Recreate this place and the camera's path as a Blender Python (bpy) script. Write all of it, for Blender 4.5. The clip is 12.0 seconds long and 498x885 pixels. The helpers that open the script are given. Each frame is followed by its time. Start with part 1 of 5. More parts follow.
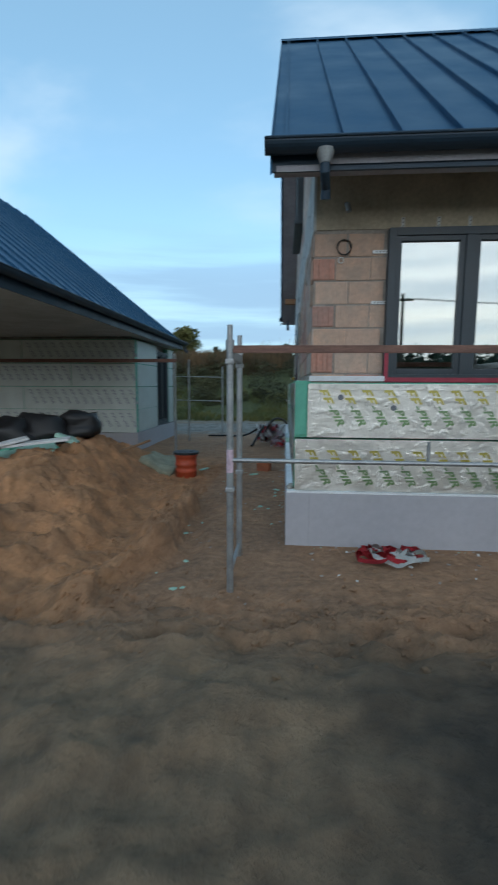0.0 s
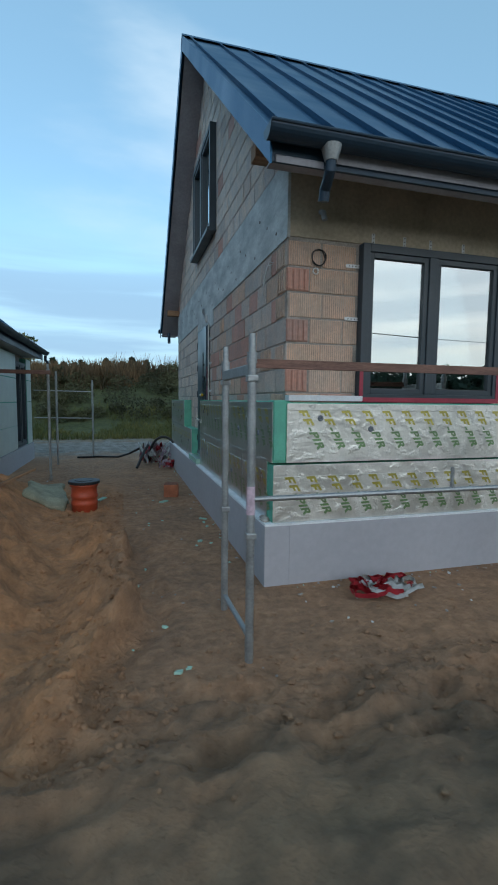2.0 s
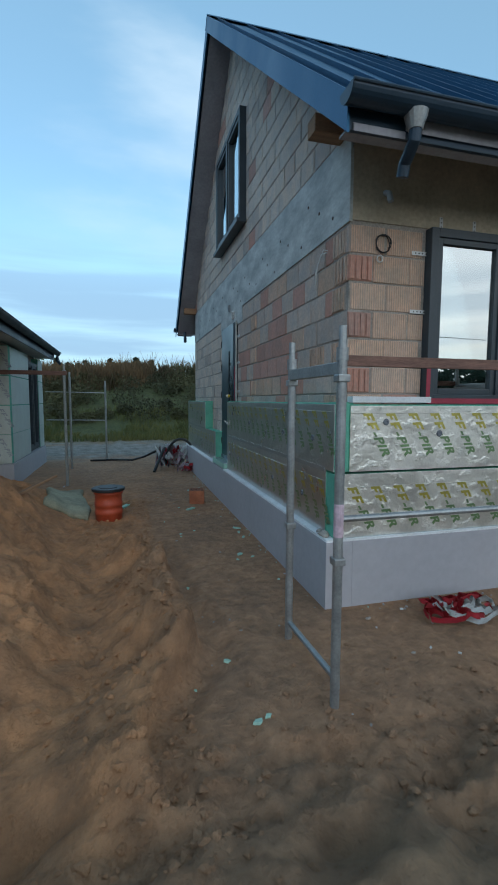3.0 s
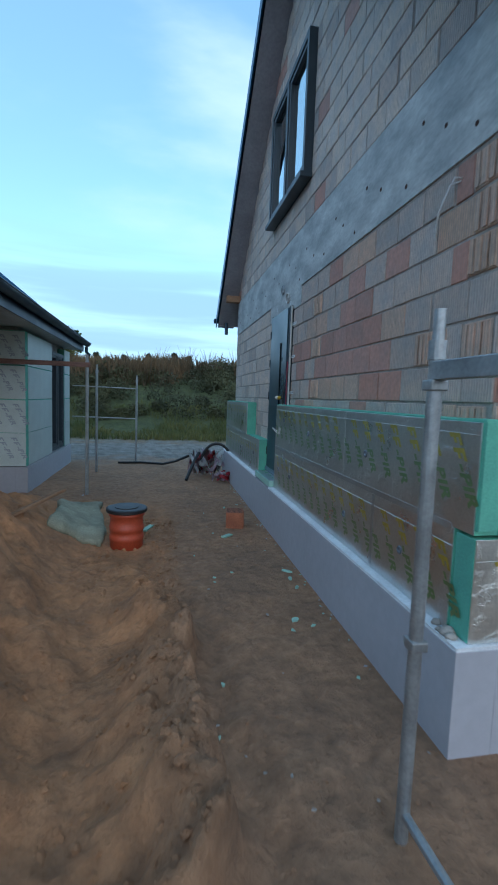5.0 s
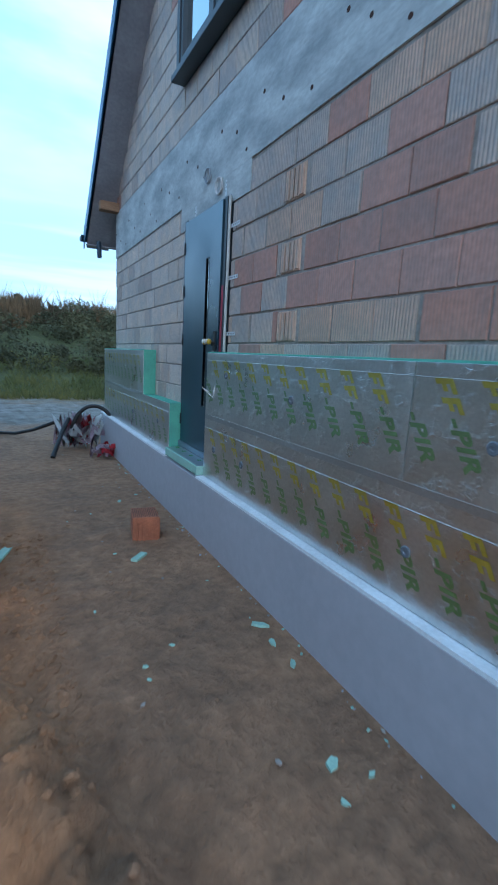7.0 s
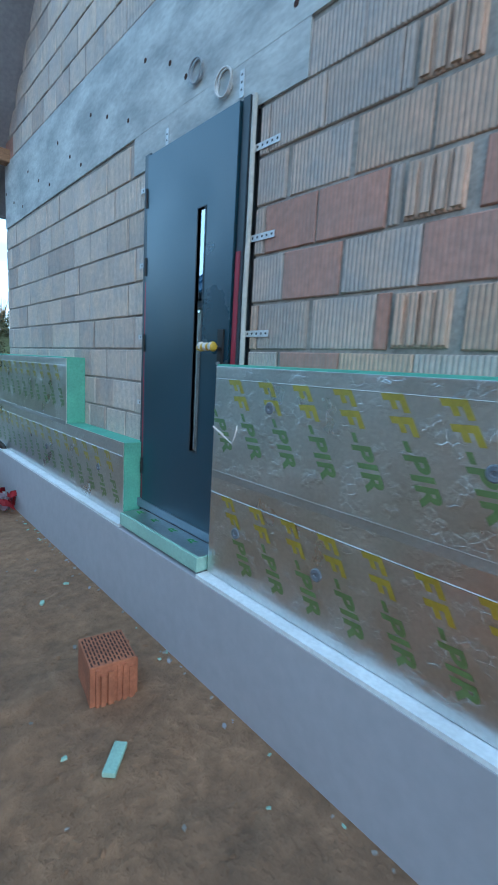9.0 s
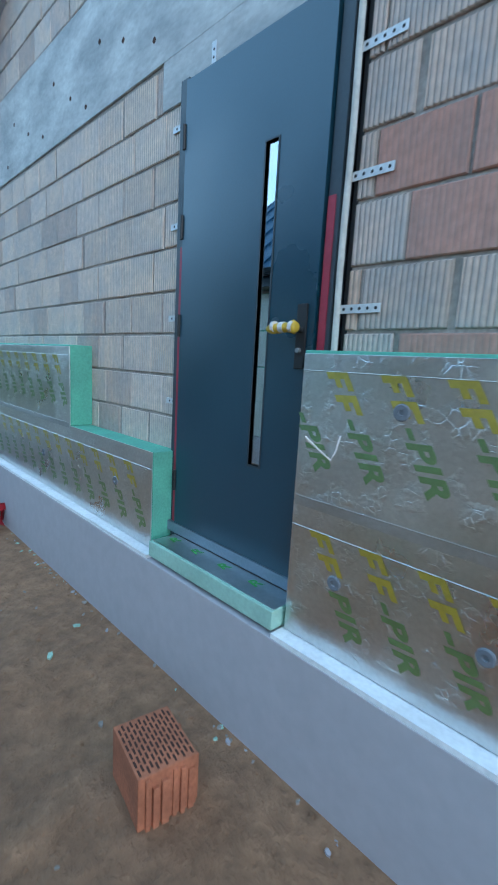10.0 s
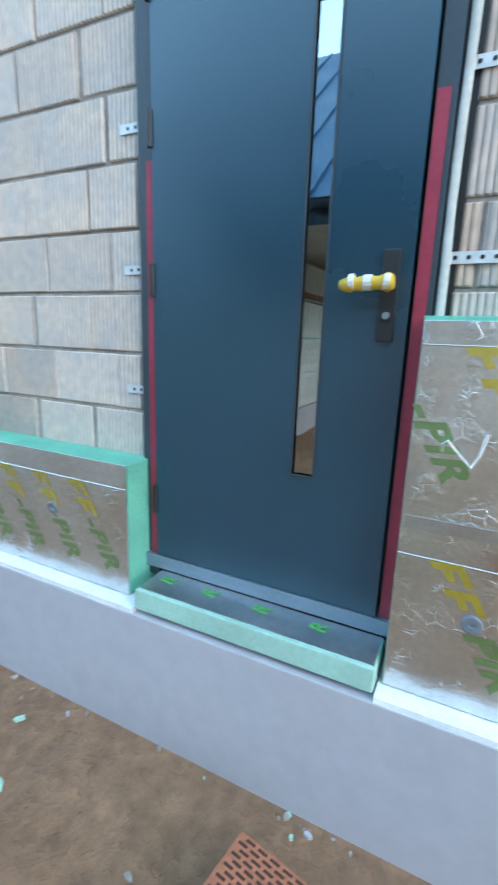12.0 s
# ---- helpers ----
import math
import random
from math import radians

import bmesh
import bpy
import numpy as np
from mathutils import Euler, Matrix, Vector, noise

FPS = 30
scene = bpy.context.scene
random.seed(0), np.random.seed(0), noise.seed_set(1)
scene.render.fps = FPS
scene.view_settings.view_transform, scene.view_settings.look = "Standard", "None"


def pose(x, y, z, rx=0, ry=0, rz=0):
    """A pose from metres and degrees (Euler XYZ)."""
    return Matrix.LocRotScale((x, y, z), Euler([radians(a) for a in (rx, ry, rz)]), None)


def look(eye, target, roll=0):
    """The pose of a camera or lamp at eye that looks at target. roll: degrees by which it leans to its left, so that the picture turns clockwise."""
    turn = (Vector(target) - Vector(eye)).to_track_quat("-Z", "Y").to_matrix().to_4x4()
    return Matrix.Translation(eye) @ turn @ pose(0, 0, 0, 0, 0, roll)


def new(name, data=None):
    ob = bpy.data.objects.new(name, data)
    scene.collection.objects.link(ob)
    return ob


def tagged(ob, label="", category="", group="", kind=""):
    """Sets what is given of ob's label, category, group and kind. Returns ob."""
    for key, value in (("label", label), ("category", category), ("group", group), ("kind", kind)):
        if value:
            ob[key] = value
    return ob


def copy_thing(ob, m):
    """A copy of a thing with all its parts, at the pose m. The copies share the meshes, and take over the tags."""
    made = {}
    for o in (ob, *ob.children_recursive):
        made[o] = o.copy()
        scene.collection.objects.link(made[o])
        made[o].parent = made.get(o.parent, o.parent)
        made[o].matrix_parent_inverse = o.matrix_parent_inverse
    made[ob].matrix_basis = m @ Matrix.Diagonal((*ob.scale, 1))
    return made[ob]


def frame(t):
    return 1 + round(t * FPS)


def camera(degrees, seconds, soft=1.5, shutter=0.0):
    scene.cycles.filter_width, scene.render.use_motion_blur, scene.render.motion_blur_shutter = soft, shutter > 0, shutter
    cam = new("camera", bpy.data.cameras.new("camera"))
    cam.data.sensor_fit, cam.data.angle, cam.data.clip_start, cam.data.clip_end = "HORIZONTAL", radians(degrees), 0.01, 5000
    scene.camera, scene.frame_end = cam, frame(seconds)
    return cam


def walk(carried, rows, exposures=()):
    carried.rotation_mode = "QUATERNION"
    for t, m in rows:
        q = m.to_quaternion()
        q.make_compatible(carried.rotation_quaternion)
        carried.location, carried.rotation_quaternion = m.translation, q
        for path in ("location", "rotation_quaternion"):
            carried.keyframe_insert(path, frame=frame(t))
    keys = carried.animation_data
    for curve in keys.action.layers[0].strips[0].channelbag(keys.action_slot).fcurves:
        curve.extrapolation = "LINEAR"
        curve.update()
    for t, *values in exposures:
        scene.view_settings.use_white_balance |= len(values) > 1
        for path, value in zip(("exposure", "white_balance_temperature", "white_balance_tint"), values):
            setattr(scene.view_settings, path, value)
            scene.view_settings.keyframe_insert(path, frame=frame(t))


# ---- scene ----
cam = camera(57.3, 12.0, soft=1.8, shutter=0.4)
EXPOSURES = [(0.0, 1.1, 6220, 5), (2.5, 1.1, 6200, 4), (5.0, 1.38, 5620, 6), (6.5, 1.75, 5380, 8), (9.0, 2.4, 5560, 4), (10.0, 2.55, 5660, 5), (11.0, 3.1, 5950, 8), (11.5, 3.05, 6150, 8), (12.0, 3.4, 6250, 8)]   # seconds, stops, kelvin, tint
PATH = [
    (0, (0.166, 0.012, 1.462), (0.013, 1.99, 1.212), 0.3),
    (0.5, (-0.117, 0.136, 1.515), (0.129, 2.109, 1.295), 0.7),
    (1, (-0.419, 0.261, 1.513), (0.021, 2.204, 1.331), 0.6),
    (1.5, (-0.673, 0.473, 1.491), (-0.204, 2.409, 1.313), 0.7),
    (2, (-0.893, 0.69, 1.497), (-0.358, 2.608, 1.314), 0.6),
    (2.5, (-1.142, 0.926, 1.509), (-0.604, 2.843, 1.321), -0.0),
    (2.7, (-1.19, 1.02, 1.512), (-0.66, 2.937, 1.325), 0.1),
    (4.3, (-1.198, 1.849, 1.515), (-0.658, 3.768, 1.354), 0.9),
    (4.5, (-1.166, 2.013, 1.54), (-0.72, 3.955, 1.372), 1.1),
    (5, (-1.076, 2.421, 1.554), (-0.694, 4.374, 1.362), 2.1),
    (5.5, (-1.035, 2.901, 1.509), (-0.625, 4.841, 1.251), 1.0),
    (6, (-1.109, 3.319, 1.532), (-0.409, 5.17, 1.24), -0.2),
    (6.5, (-1.113, 3.795, 1.487), (-0.305, 5.594, 1.157), 0.7),
    (6.7, (-1.137, 4.004, 1.456), (-0.281, 5.777, 1.109), 1.9),
    (8.3, (-1.096, 5.478, 1.545), (0.183, 6.974, 1.191), 3.2),
    (8.5, (-1.034, 5.662, 1.487), (0.281, 7.131, 1.153), 3.1),
    (9, (-0.999, 5.966, 1.48), (0.319, 7.436, 1.165), 3.3),
    (9.5, (-0.982, 6.3, 1.446), (0.364, 7.743, 1.119), 3.2),
    (10, (-0.918, 6.648, 1.442), (0.462, 8.056, 1.104), 3.3),
    (10.5, (-0.901, 6.95, 1.418), (0.619, 8.205, 1.081), 2.4),
    (11, (-0.91, 7.191, 1.419), (0.681, 8.343, 1.047), 1.9),
    (11.5, (-0.908, 7.422, 1.434), (0.691, 8.548, 1.013), 0.3),
    (12, (-0.886, 7.489, 1.444), (0.864, 8.339, 0.981), 1.9),
]
walk(cam, [(t, look(eye, target, roll)) for t, eye, target, roll in PATH], EXPOSURES)

# ---- world and sun ----
world = bpy.data.worlds.new("dusk")
scene.world = world
world.use_nodes = True
wt = world.node_tree
wt.nodes.clear()
SUN_EL, SUN_AZ = 9.0, 172.0      # degrees; azimuth clockwise from +y
sky = wt.nodes.new("ShaderNodeTexSky")
sky.sky_type = "NISHITA"
sky.sun_disc = False
sky.sun_elevation = radians(SUN_EL)
sky.sun_rotation = radians(SUN_AZ)
sky.air_density, sky.dust_density, sky.ozone_density = 1.0, 0.1, 2.2
coord = wt.nodes.new("ShaderNodeTexCoord")
low = wt.nodes.new("ShaderNodeSeparateXYZ")
wt.links.new(coord.outputs["Generated"], low.inputs["Vector"])


def cloud_layer(stretch, turn, scale, lo, hi, rise, colour, below):
    """Mixes a stretched noise cloud over what lies below; rise: heights (sine of elevation) of fade-in and fade-out, and strength."""
    n, link = wt.nodes, wt.links.new
    mp = n.new("ShaderNodeMapping")
    mp.inputs["Scale"].default_value = stretch
    mp.inputs["Rotation"].default_value = tuple(radians(a) for a in turn)
    tex = n.new("ShaderNodeTexNoise")
    tex.inputs["Scale"].default_value, tex.inputs["Detail"].default_value, tex.inputs["Roughness"].default_value = scale, 7, 0.5
    r = n.new("ShaderNodeMapRange")
    r.interpolation_type = "SMOOTHSTEP"
    r.inputs["From Min"].default_value, r.inputs["From Max"].default_value = lo, hi
    a = n.new("ShaderNodeMapRange")
    a.interpolation_type = "SMOOTHSTEP"
    a.inputs["From Min"].default_value, a.inputs["From Max"].default_value = rise[0], rise[1]
    d = n.new("ShaderNodeMapRange")
    d.interpolation_type = "SMOOTHSTEP"
    d.inputs["From Min"].default_value, d.inputs["From Max"].default_value = rise[3], rise[2]
    d.inputs["To Max"].default_value = rise[4]
    m1, m2 = n.new("ShaderNodeMath"), n.new("ShaderNodeMath")
    m1.operation = m2.operation = "MULTIPLY"
    mix = n.new("ShaderNodeMix")
    mix.data_type = "RGBA"
    mix.inputs["B"].default_value = (*colour, 1)
    link(coord.outputs["Generated"], mp.inputs["Vector"])
    link(mp.outputs["Vector"], tex.inputs["Vector"])
    link(tex.outputs["Fac"], r.inputs["Value"])
    link(low.outputs["Z"], a.inputs["Value"])
    link(low.outputs["Z"], d.inputs["Value"])
    link(r.outputs["Result"], m1.inputs[0])
    link(a.outputs["Result"], m1.inputs[1])
    link(m1.outputs["Value"], m2.inputs[0])
    link(d.outputs["Result"], m2.inputs[1])
    link(m2.outputs["Value"], mix.inputs["Factor"])
    link(below, mix.inputs["A"])
    return mix.outputs["Result"]


def afterglow(below, colour, strength, top):
    """The low western-dusk warmth on the sun's side: a broad peach glow that fades upwards and sideways."""
    n, link = wt.nodes, wt.links.new
    side = n.new("ShaderNodeVectorMath")
    side.operation = "DOT_PRODUCT"
    side.inputs[1].default_value = (math.sin(radians(SUN_AZ)), math.cos(radians(SUN_AZ)), 0)
    link(coord.outputs["Generated"], side.inputs[0])
    a, d = n.new("ShaderNodeMapRange"), n.new("ShaderNodeMapRange")
    a.interpolation_type = d.interpolation_type = "SMOOTHSTEP"
    a.inputs["From Min"].default_value, a.inputs["From Max"].default_value = 0.1, 0.95
    d.inputs["From Min"].default_value, d.inputs["From Max"].default_value = top, 0.0
    d.inputs["To Max"].default_value = strength
    link(side.outputs["Value"], a.inputs["Value"])
    link(low.outputs["Z"], d.inputs["Value"])
    m = n.new("ShaderNodeMath")
    m.operation = "MULTIPLY"
    link(a.outputs["Result"], m.inputs[0])
    link(d.outputs["Result"], m.inputs[1])
    mix = n.new("ShaderNodeMix")
    mix.data_type = "RGBA"
    mix.inputs["B"].default_value = (*colour, 1)
    link(m.outputs["Value"], mix.inputs["Factor"])
    link(below, mix.inputs["A"])
    return mix.outputs["Result"]


tone = sky.outputs["Color"]
tone = cloud_layer((1, 1, 1), (0, 0, 0), 1.0, -0.6, 0.5, (-0.2, 0.0, 0.9, 2.0, 0.45), (1.2, 1.95, 2.45), tone)
tone = afterglow(tone, (4.0, 3.6, 3.6), 0.75, 0.75)
tone = afterglow(tone, (6.0, 4.4, 2.7), 0.85, 0.17)
tone = cloud_layer((0.8, 0.8, 6.0), (4, 5, 30), 1.6, 0.30, 0.55, (-0.1, 0.03, 0.10, 0.32, 0.8), (1.7, 2.3, 2.9), tone)
tone = cloud_layer((0.7, 0.7, 9.0), (3, -4, 10), 2.0, 0.42, 0.62, (0.05, 0.09, 0.20, 0.34, 0.75), (1.15, 1.75, 2.5), tone)
tone = cloud_layer((1.0, 3.2, 3.0), (20, 25, 40), 1.3, 0.50, 0.75, (0.2, 0.4, 0.8, 1.2, 0.7), (2.6, 3.0, 3.4), tone)

back = wt.nodes.new("ShaderNodeBackground")
back.inputs["Strength"].default_value = 0.15
out = wt.nodes.new("ShaderNodeOutputWorld")
wt.links.new(tone, back.inputs["Color"])
wt.links.new(back.outputs["Background"], out.inputs["Surface"])
sun_data = bpy.data.lights.new("sun", "SUN")
sun_data.energy, sun_data.angle, sun_data.color = 0.52, radians(100), (1.0, 0.86, 0.7)
sun = new("sun", sun_data)
az, el = radians(SUN_AZ), radians(SUN_EL + 6)
sun.matrix_world = look((math.sin(az) * math.cos(el) * 50, math.cos(az) * math.cos(el) * 50, math.sin(el) * 50), (0, 0, 0))

# ---- materials ----


def material(name, base, rough=0.7, metal=0.0, vary=0.25, scale=3.0, fine=40.0, bump=0.15, dist=0.01, second=None, per_object=0.0,
             coords="Object", spots=None, stretch=(1, 1, 1)):
    """A surface with broad variation between base and second, fine grain and relief."""
    m = bpy.data.materials.new(name)
    m.use_nodes = True
    t = m.node_tree
    n, link = t.nodes, t.links.new
    p = n["Principled BSDF"]
    tc = n.new("ShaderNodeTexCoord")
    mp = n.new("ShaderNodeMapping")
    mp.inputs["Scale"].default_value = stretch
    if coords == "World":
        geo = n.new("ShaderNodeNewGeometry")
        link(geo.outputs["Position"], mp.inputs["Vector"])
    else:
        link(tc.outputs[coords], mp.inputs["Vector"])
    big = n.new("ShaderNodeTexNoise")
    big.inputs["Scale"].default_value, big.inputs["Detail"].default_value = scale, 5
    link(mp.outputs["Vector"], big.inputs["Vector"])
    small = n.new("ShaderNodeTexNoise")
    small.inputs["Scale"].default_value, small.inputs["Detail"].default_value = fine, 4
    link(mp.outputs["Vector"], small.inputs["Vector"])
    r = n.new("ShaderNodeValToRGB")
    second = second or tuple(c * (1 - vary) for c in base)
    r.color_ramp.elements[0].position, r.color_ramp.elements[1].position = 0.35, 0.65
    r.color_ramp.elements[0].color, r.color_ramp.elements[1].color = (*second, 1), (*base, 1)
    link(big.outputs["Fac"], r.inputs["Fac"])
    grain = n.new("ShaderNodeMapRange")
    grain.inputs["From Min"].default_value, grain.inputs["From Max"].default_value = 0.3, 0.7
    grain.inputs["To Min"].default_value, grain.inputs["To Max"].default_value = 1 - vary * 0.6, 1 + vary * 0.4
    link(small.outputs["Fac"], grain.inputs["Value"])
    mul = n.new("ShaderNodeMix")
    mul.data_type, mul.blend_type = "RGBA", "MULTIPLY"
    mul.inputs["Factor"].default_value = 1
    link(r.outputs["Color"], mul.inputs["A"])
    link(grain.outputs["Result"], mul.inputs["B"])
    col = mul.outputs["Result"]
    if per_object:
        info = n.new("ShaderNodeObjectInfo")
        hsv = n.new("ShaderNodeHueSaturation")
        for sock, lo, hi, k in (("Value", 1 - per_object, 1 + per_object, 1.0), ("Saturation", 1 - per_object, 1 + per_object * 0.5, 7.31)):
            a = n.new("ShaderNodeMath")
            a.operation = "MULTIPLY"
            a.inputs[1].default_value = k
            link(info.outputs["Random"], a.inputs[0])
            f = n.new("ShaderNodeMath")
            f.operation = "FRACT"
            link(a.outputs["Value"], f.inputs[0])
            g = n.new("ShaderNodeMapRange")
            g.inputs["To Min"].default_value, g.inputs["To Max"].default_value = lo, hi
            link(f.outputs["Value"], g.inputs["Value"])
            link(g.outputs["Result"], hsv.inputs[sock])
        link(col, hsv.inputs["Color"])
        col = hsv.outputs["Color"]
    link(col, p.inputs["Base Color"])
    rr = n.new("ShaderNodeMapRange")
    rr.inputs["From Min"].default_value, rr.inputs["From Max"].default_value = 0.3, 0.7
    rr.inputs["To Min"].default_value, rr.inputs["To Max"].default_value = max(0.02, rough - 0.08), min(1, rough + 0.08)
    link(big.outputs["Fac"], rr.inputs["Value"])
    link(rr.outputs["Result"], p.inputs["Roughness"])
    p.inputs["Metallic"].default_value = metal
    b = n.new("ShaderNodeBump")
    b.inputs["Strength"].default_value, b.inputs["Distance"].default_value = bump, dist
    link(small.outputs["Fac"], b.inputs["Height"])
    link(b.outputs["Normal"], p.inputs["Normal"])
    return m


def ribbed(m, per_metre=27.0, depth=0.75):
    """Adds fine upright combed ribs, as on fired clay blocks, to a material's relief."""
    t = m.node_tree
    n, link = t.nodes, t.links.new
    b = n["Bump"]
    geo = n.new("ShaderNodeNewGeometry")
    sep = n.new("ShaderNodeSeparateXYZ")
    link(geo.outputs["Position"], sep.inputs["Vector"])
    add = n.new("ShaderNodeMath")
    link(sep.outputs["X"], add.inputs[0])
    link(sep.outputs["Y"], add.inputs[1])
    mul = n.new("ShaderNodeMath")
    mul.operation = "MULTIPLY"
    mul.inputs[1].default_value = per_metre * 2 * math.pi
    link(add.outputs["Value"], mul.inputs[0])
    wave = n.new("ShaderNodeMath")
    wave.operation = "SINE"
    link(mul.outputs["Value"], wave.inputs[0])
    bow = n.new("ShaderNodeMath")
    bow.operation = "ABSOLUTE"
    link(wave.outputs["Value"], bow.inputs[0])
    s = n.new("ShaderNodeMath")
    s.operation = "POWER"
    s.inputs[1].default_value = 0.55
    link(bow.outputs["Value"], s.inputs[0])
    b2 = n.new("ShaderNodeBump")
    b2.inputs["Strength"].default_value, b2.inputs["Distance"].default_value = depth, 0.007
    link(s.outputs["Value"], b2.inputs["Height"])
    link(b.outputs["Normal"], b2.inputs["Normal"])
    link(b2.outputs["Normal"], n["Principled BSDF"].inputs["Normal"])
    groove_shade = n.new("ShaderNodeMapRange")           # shade between the ribs, painted into the colour as darker grey
    groove_shade.inputs["From Min"].default_value, groove_shade.inputs["From Max"].default_value = 0.25, 0.8
    groove_shade.inputs["To Min"].default_value, groove_shade.inputs["To Max"].default_value = min(0.8, depth), 0.0
    link(s.outputs["Value"], groove_shade.inputs["Value"])
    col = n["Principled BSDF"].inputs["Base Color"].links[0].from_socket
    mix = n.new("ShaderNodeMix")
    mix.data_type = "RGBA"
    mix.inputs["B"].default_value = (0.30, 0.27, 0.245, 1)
    link(groove_shade.outputs["Result"], mix.inputs["Factor"])
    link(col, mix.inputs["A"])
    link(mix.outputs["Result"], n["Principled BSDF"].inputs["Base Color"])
    return m


def foil_material(name, base, rough, crease, wave):
    m = material(name, base, rough, 1.0, 0.12, 4, 60, 0.1, 0.004)
    t = m.node_tree
    n, link = t.nodes, t.links.new
    tc = n.new("ShaderNodeTexCoord")
    warp = n.new("ShaderNodeTexNoise")
    warp.inputs["Scale"].default_value = 5
    link(tc.outputs["Object"], warp.inputs["Vector"])
    v = n.new("ShaderNodeTexVoronoi")
    v.feature = "DISTANCE_TO_EDGE"
    v.inputs["Scale"].default_value = 30
    mixv = n.new("ShaderNodeMix")
    mixv.data_type = "RGBA"
    mixv.inputs["Factor"].default_value = 0.05
    link(tc.outputs["Object"], mixv.inputs["A"])
    link(warp.outputs["Color"], mixv.inputs["B"])
    link(mixv.outputs["Result"], v.inputs["Vector"])
    cr = n.new("ShaderNodeMapRange")
    cr.inputs["From Max"].default_value = 0.030
    link(v.outputs["Distance"], cr.inputs["Value"])
    b2 = n.new("ShaderNodeBump")
    b2.inputs["Strength"].default_value, b2.inputs["Distance"].default_value = crease, 0.004
    patch = n.new("ShaderNodeTexNoise")
    patch.inputs["Scale"].default_value, patch.inputs["Detail"].default_value = 11, 6
    link(tc.outputs["Object"], patch.inputs["Vector"])
    where = n.new("ShaderNodeMapRange")
    where.inputs["From Min"].default_value, where.inputs["From Max"].default_value = 0.50, 0.62
    link(patch.outputs["Fac"], where.inputs["Value"])
    fold = n.new("ShaderNodeMath")
    fold.operation = "MULTIPLY"
    link(cr.outputs["Result"], fold.inputs[0])
    link(where.outputs["Result"], fold.inputs[1])
    link(fold.outputs["Value"], b2.inputs["Height"])
    w2 = n.new("ShaderNodeTexNoise")
    w2.inputs["Scale"].default_value, w2.inputs["Detail"].default_value = 16, 3
    link(tc.outputs["Object"], w2.inputs["Vector"])
    b3 = n.new("ShaderNodeBump")
    b3.inputs["Strength"].default_value, b3.inputs["Distance"].default_value = wave, 0.012
    link(w2.outputs["Fac"], b3.inputs["Height"])
    link(n["Bump"].outputs["Normal"], b2.inputs["Normal"])
    link(b2.outputs["Normal"], b3.inputs["Normal"])
    link(b3.outputs["Normal"], n["Principled BSDF"].inputs["Normal"])
    return m


def glass_material(name, gloss, tint=(0.9, 0.95, 0.95)):
    """Coated glazing: a clear pane with a strong mirror coat."""
    m = bpy.data.materials.new(name)
    m.use_nodes = True
    t = m.node_tree
    n, link = t.nodes, t.links.new
    n.remove(n["Principled BSDF"])
    clear = n.new("ShaderNodeBsdfTransparent")
    clear.inputs["Color"].default_value = (0.55, 0.62, 0.62, 1)
    shine = n.new("ShaderNodeBsdfGlossy")
    shine.inputs["Roughness"].default_value = 0.01
    shine.inputs["Color"].default_value = (*tint, 1)
    fres = n.new("ShaderNodeFresnel")
    fres.inputs["IOR"].default_value = 1.5
    add = n.new("ShaderNodeMath")
    add.use_clamp = True
    add.inputs[1].default_value = gloss
    link(fres.outputs["Fac"], add.inputs[0])
    mix = n.new("ShaderNodeMixShader")
    link(add.outputs["Value"], mix.inputs["Fac"])
    link(clear.outputs["BSDF"], mix.inputs[1])
    link(shine.outputs["BSDF"], mix.inputs[2])
    link(mix.outputs["Shader"], n["Material Output"].inputs["Surface"])
    return m


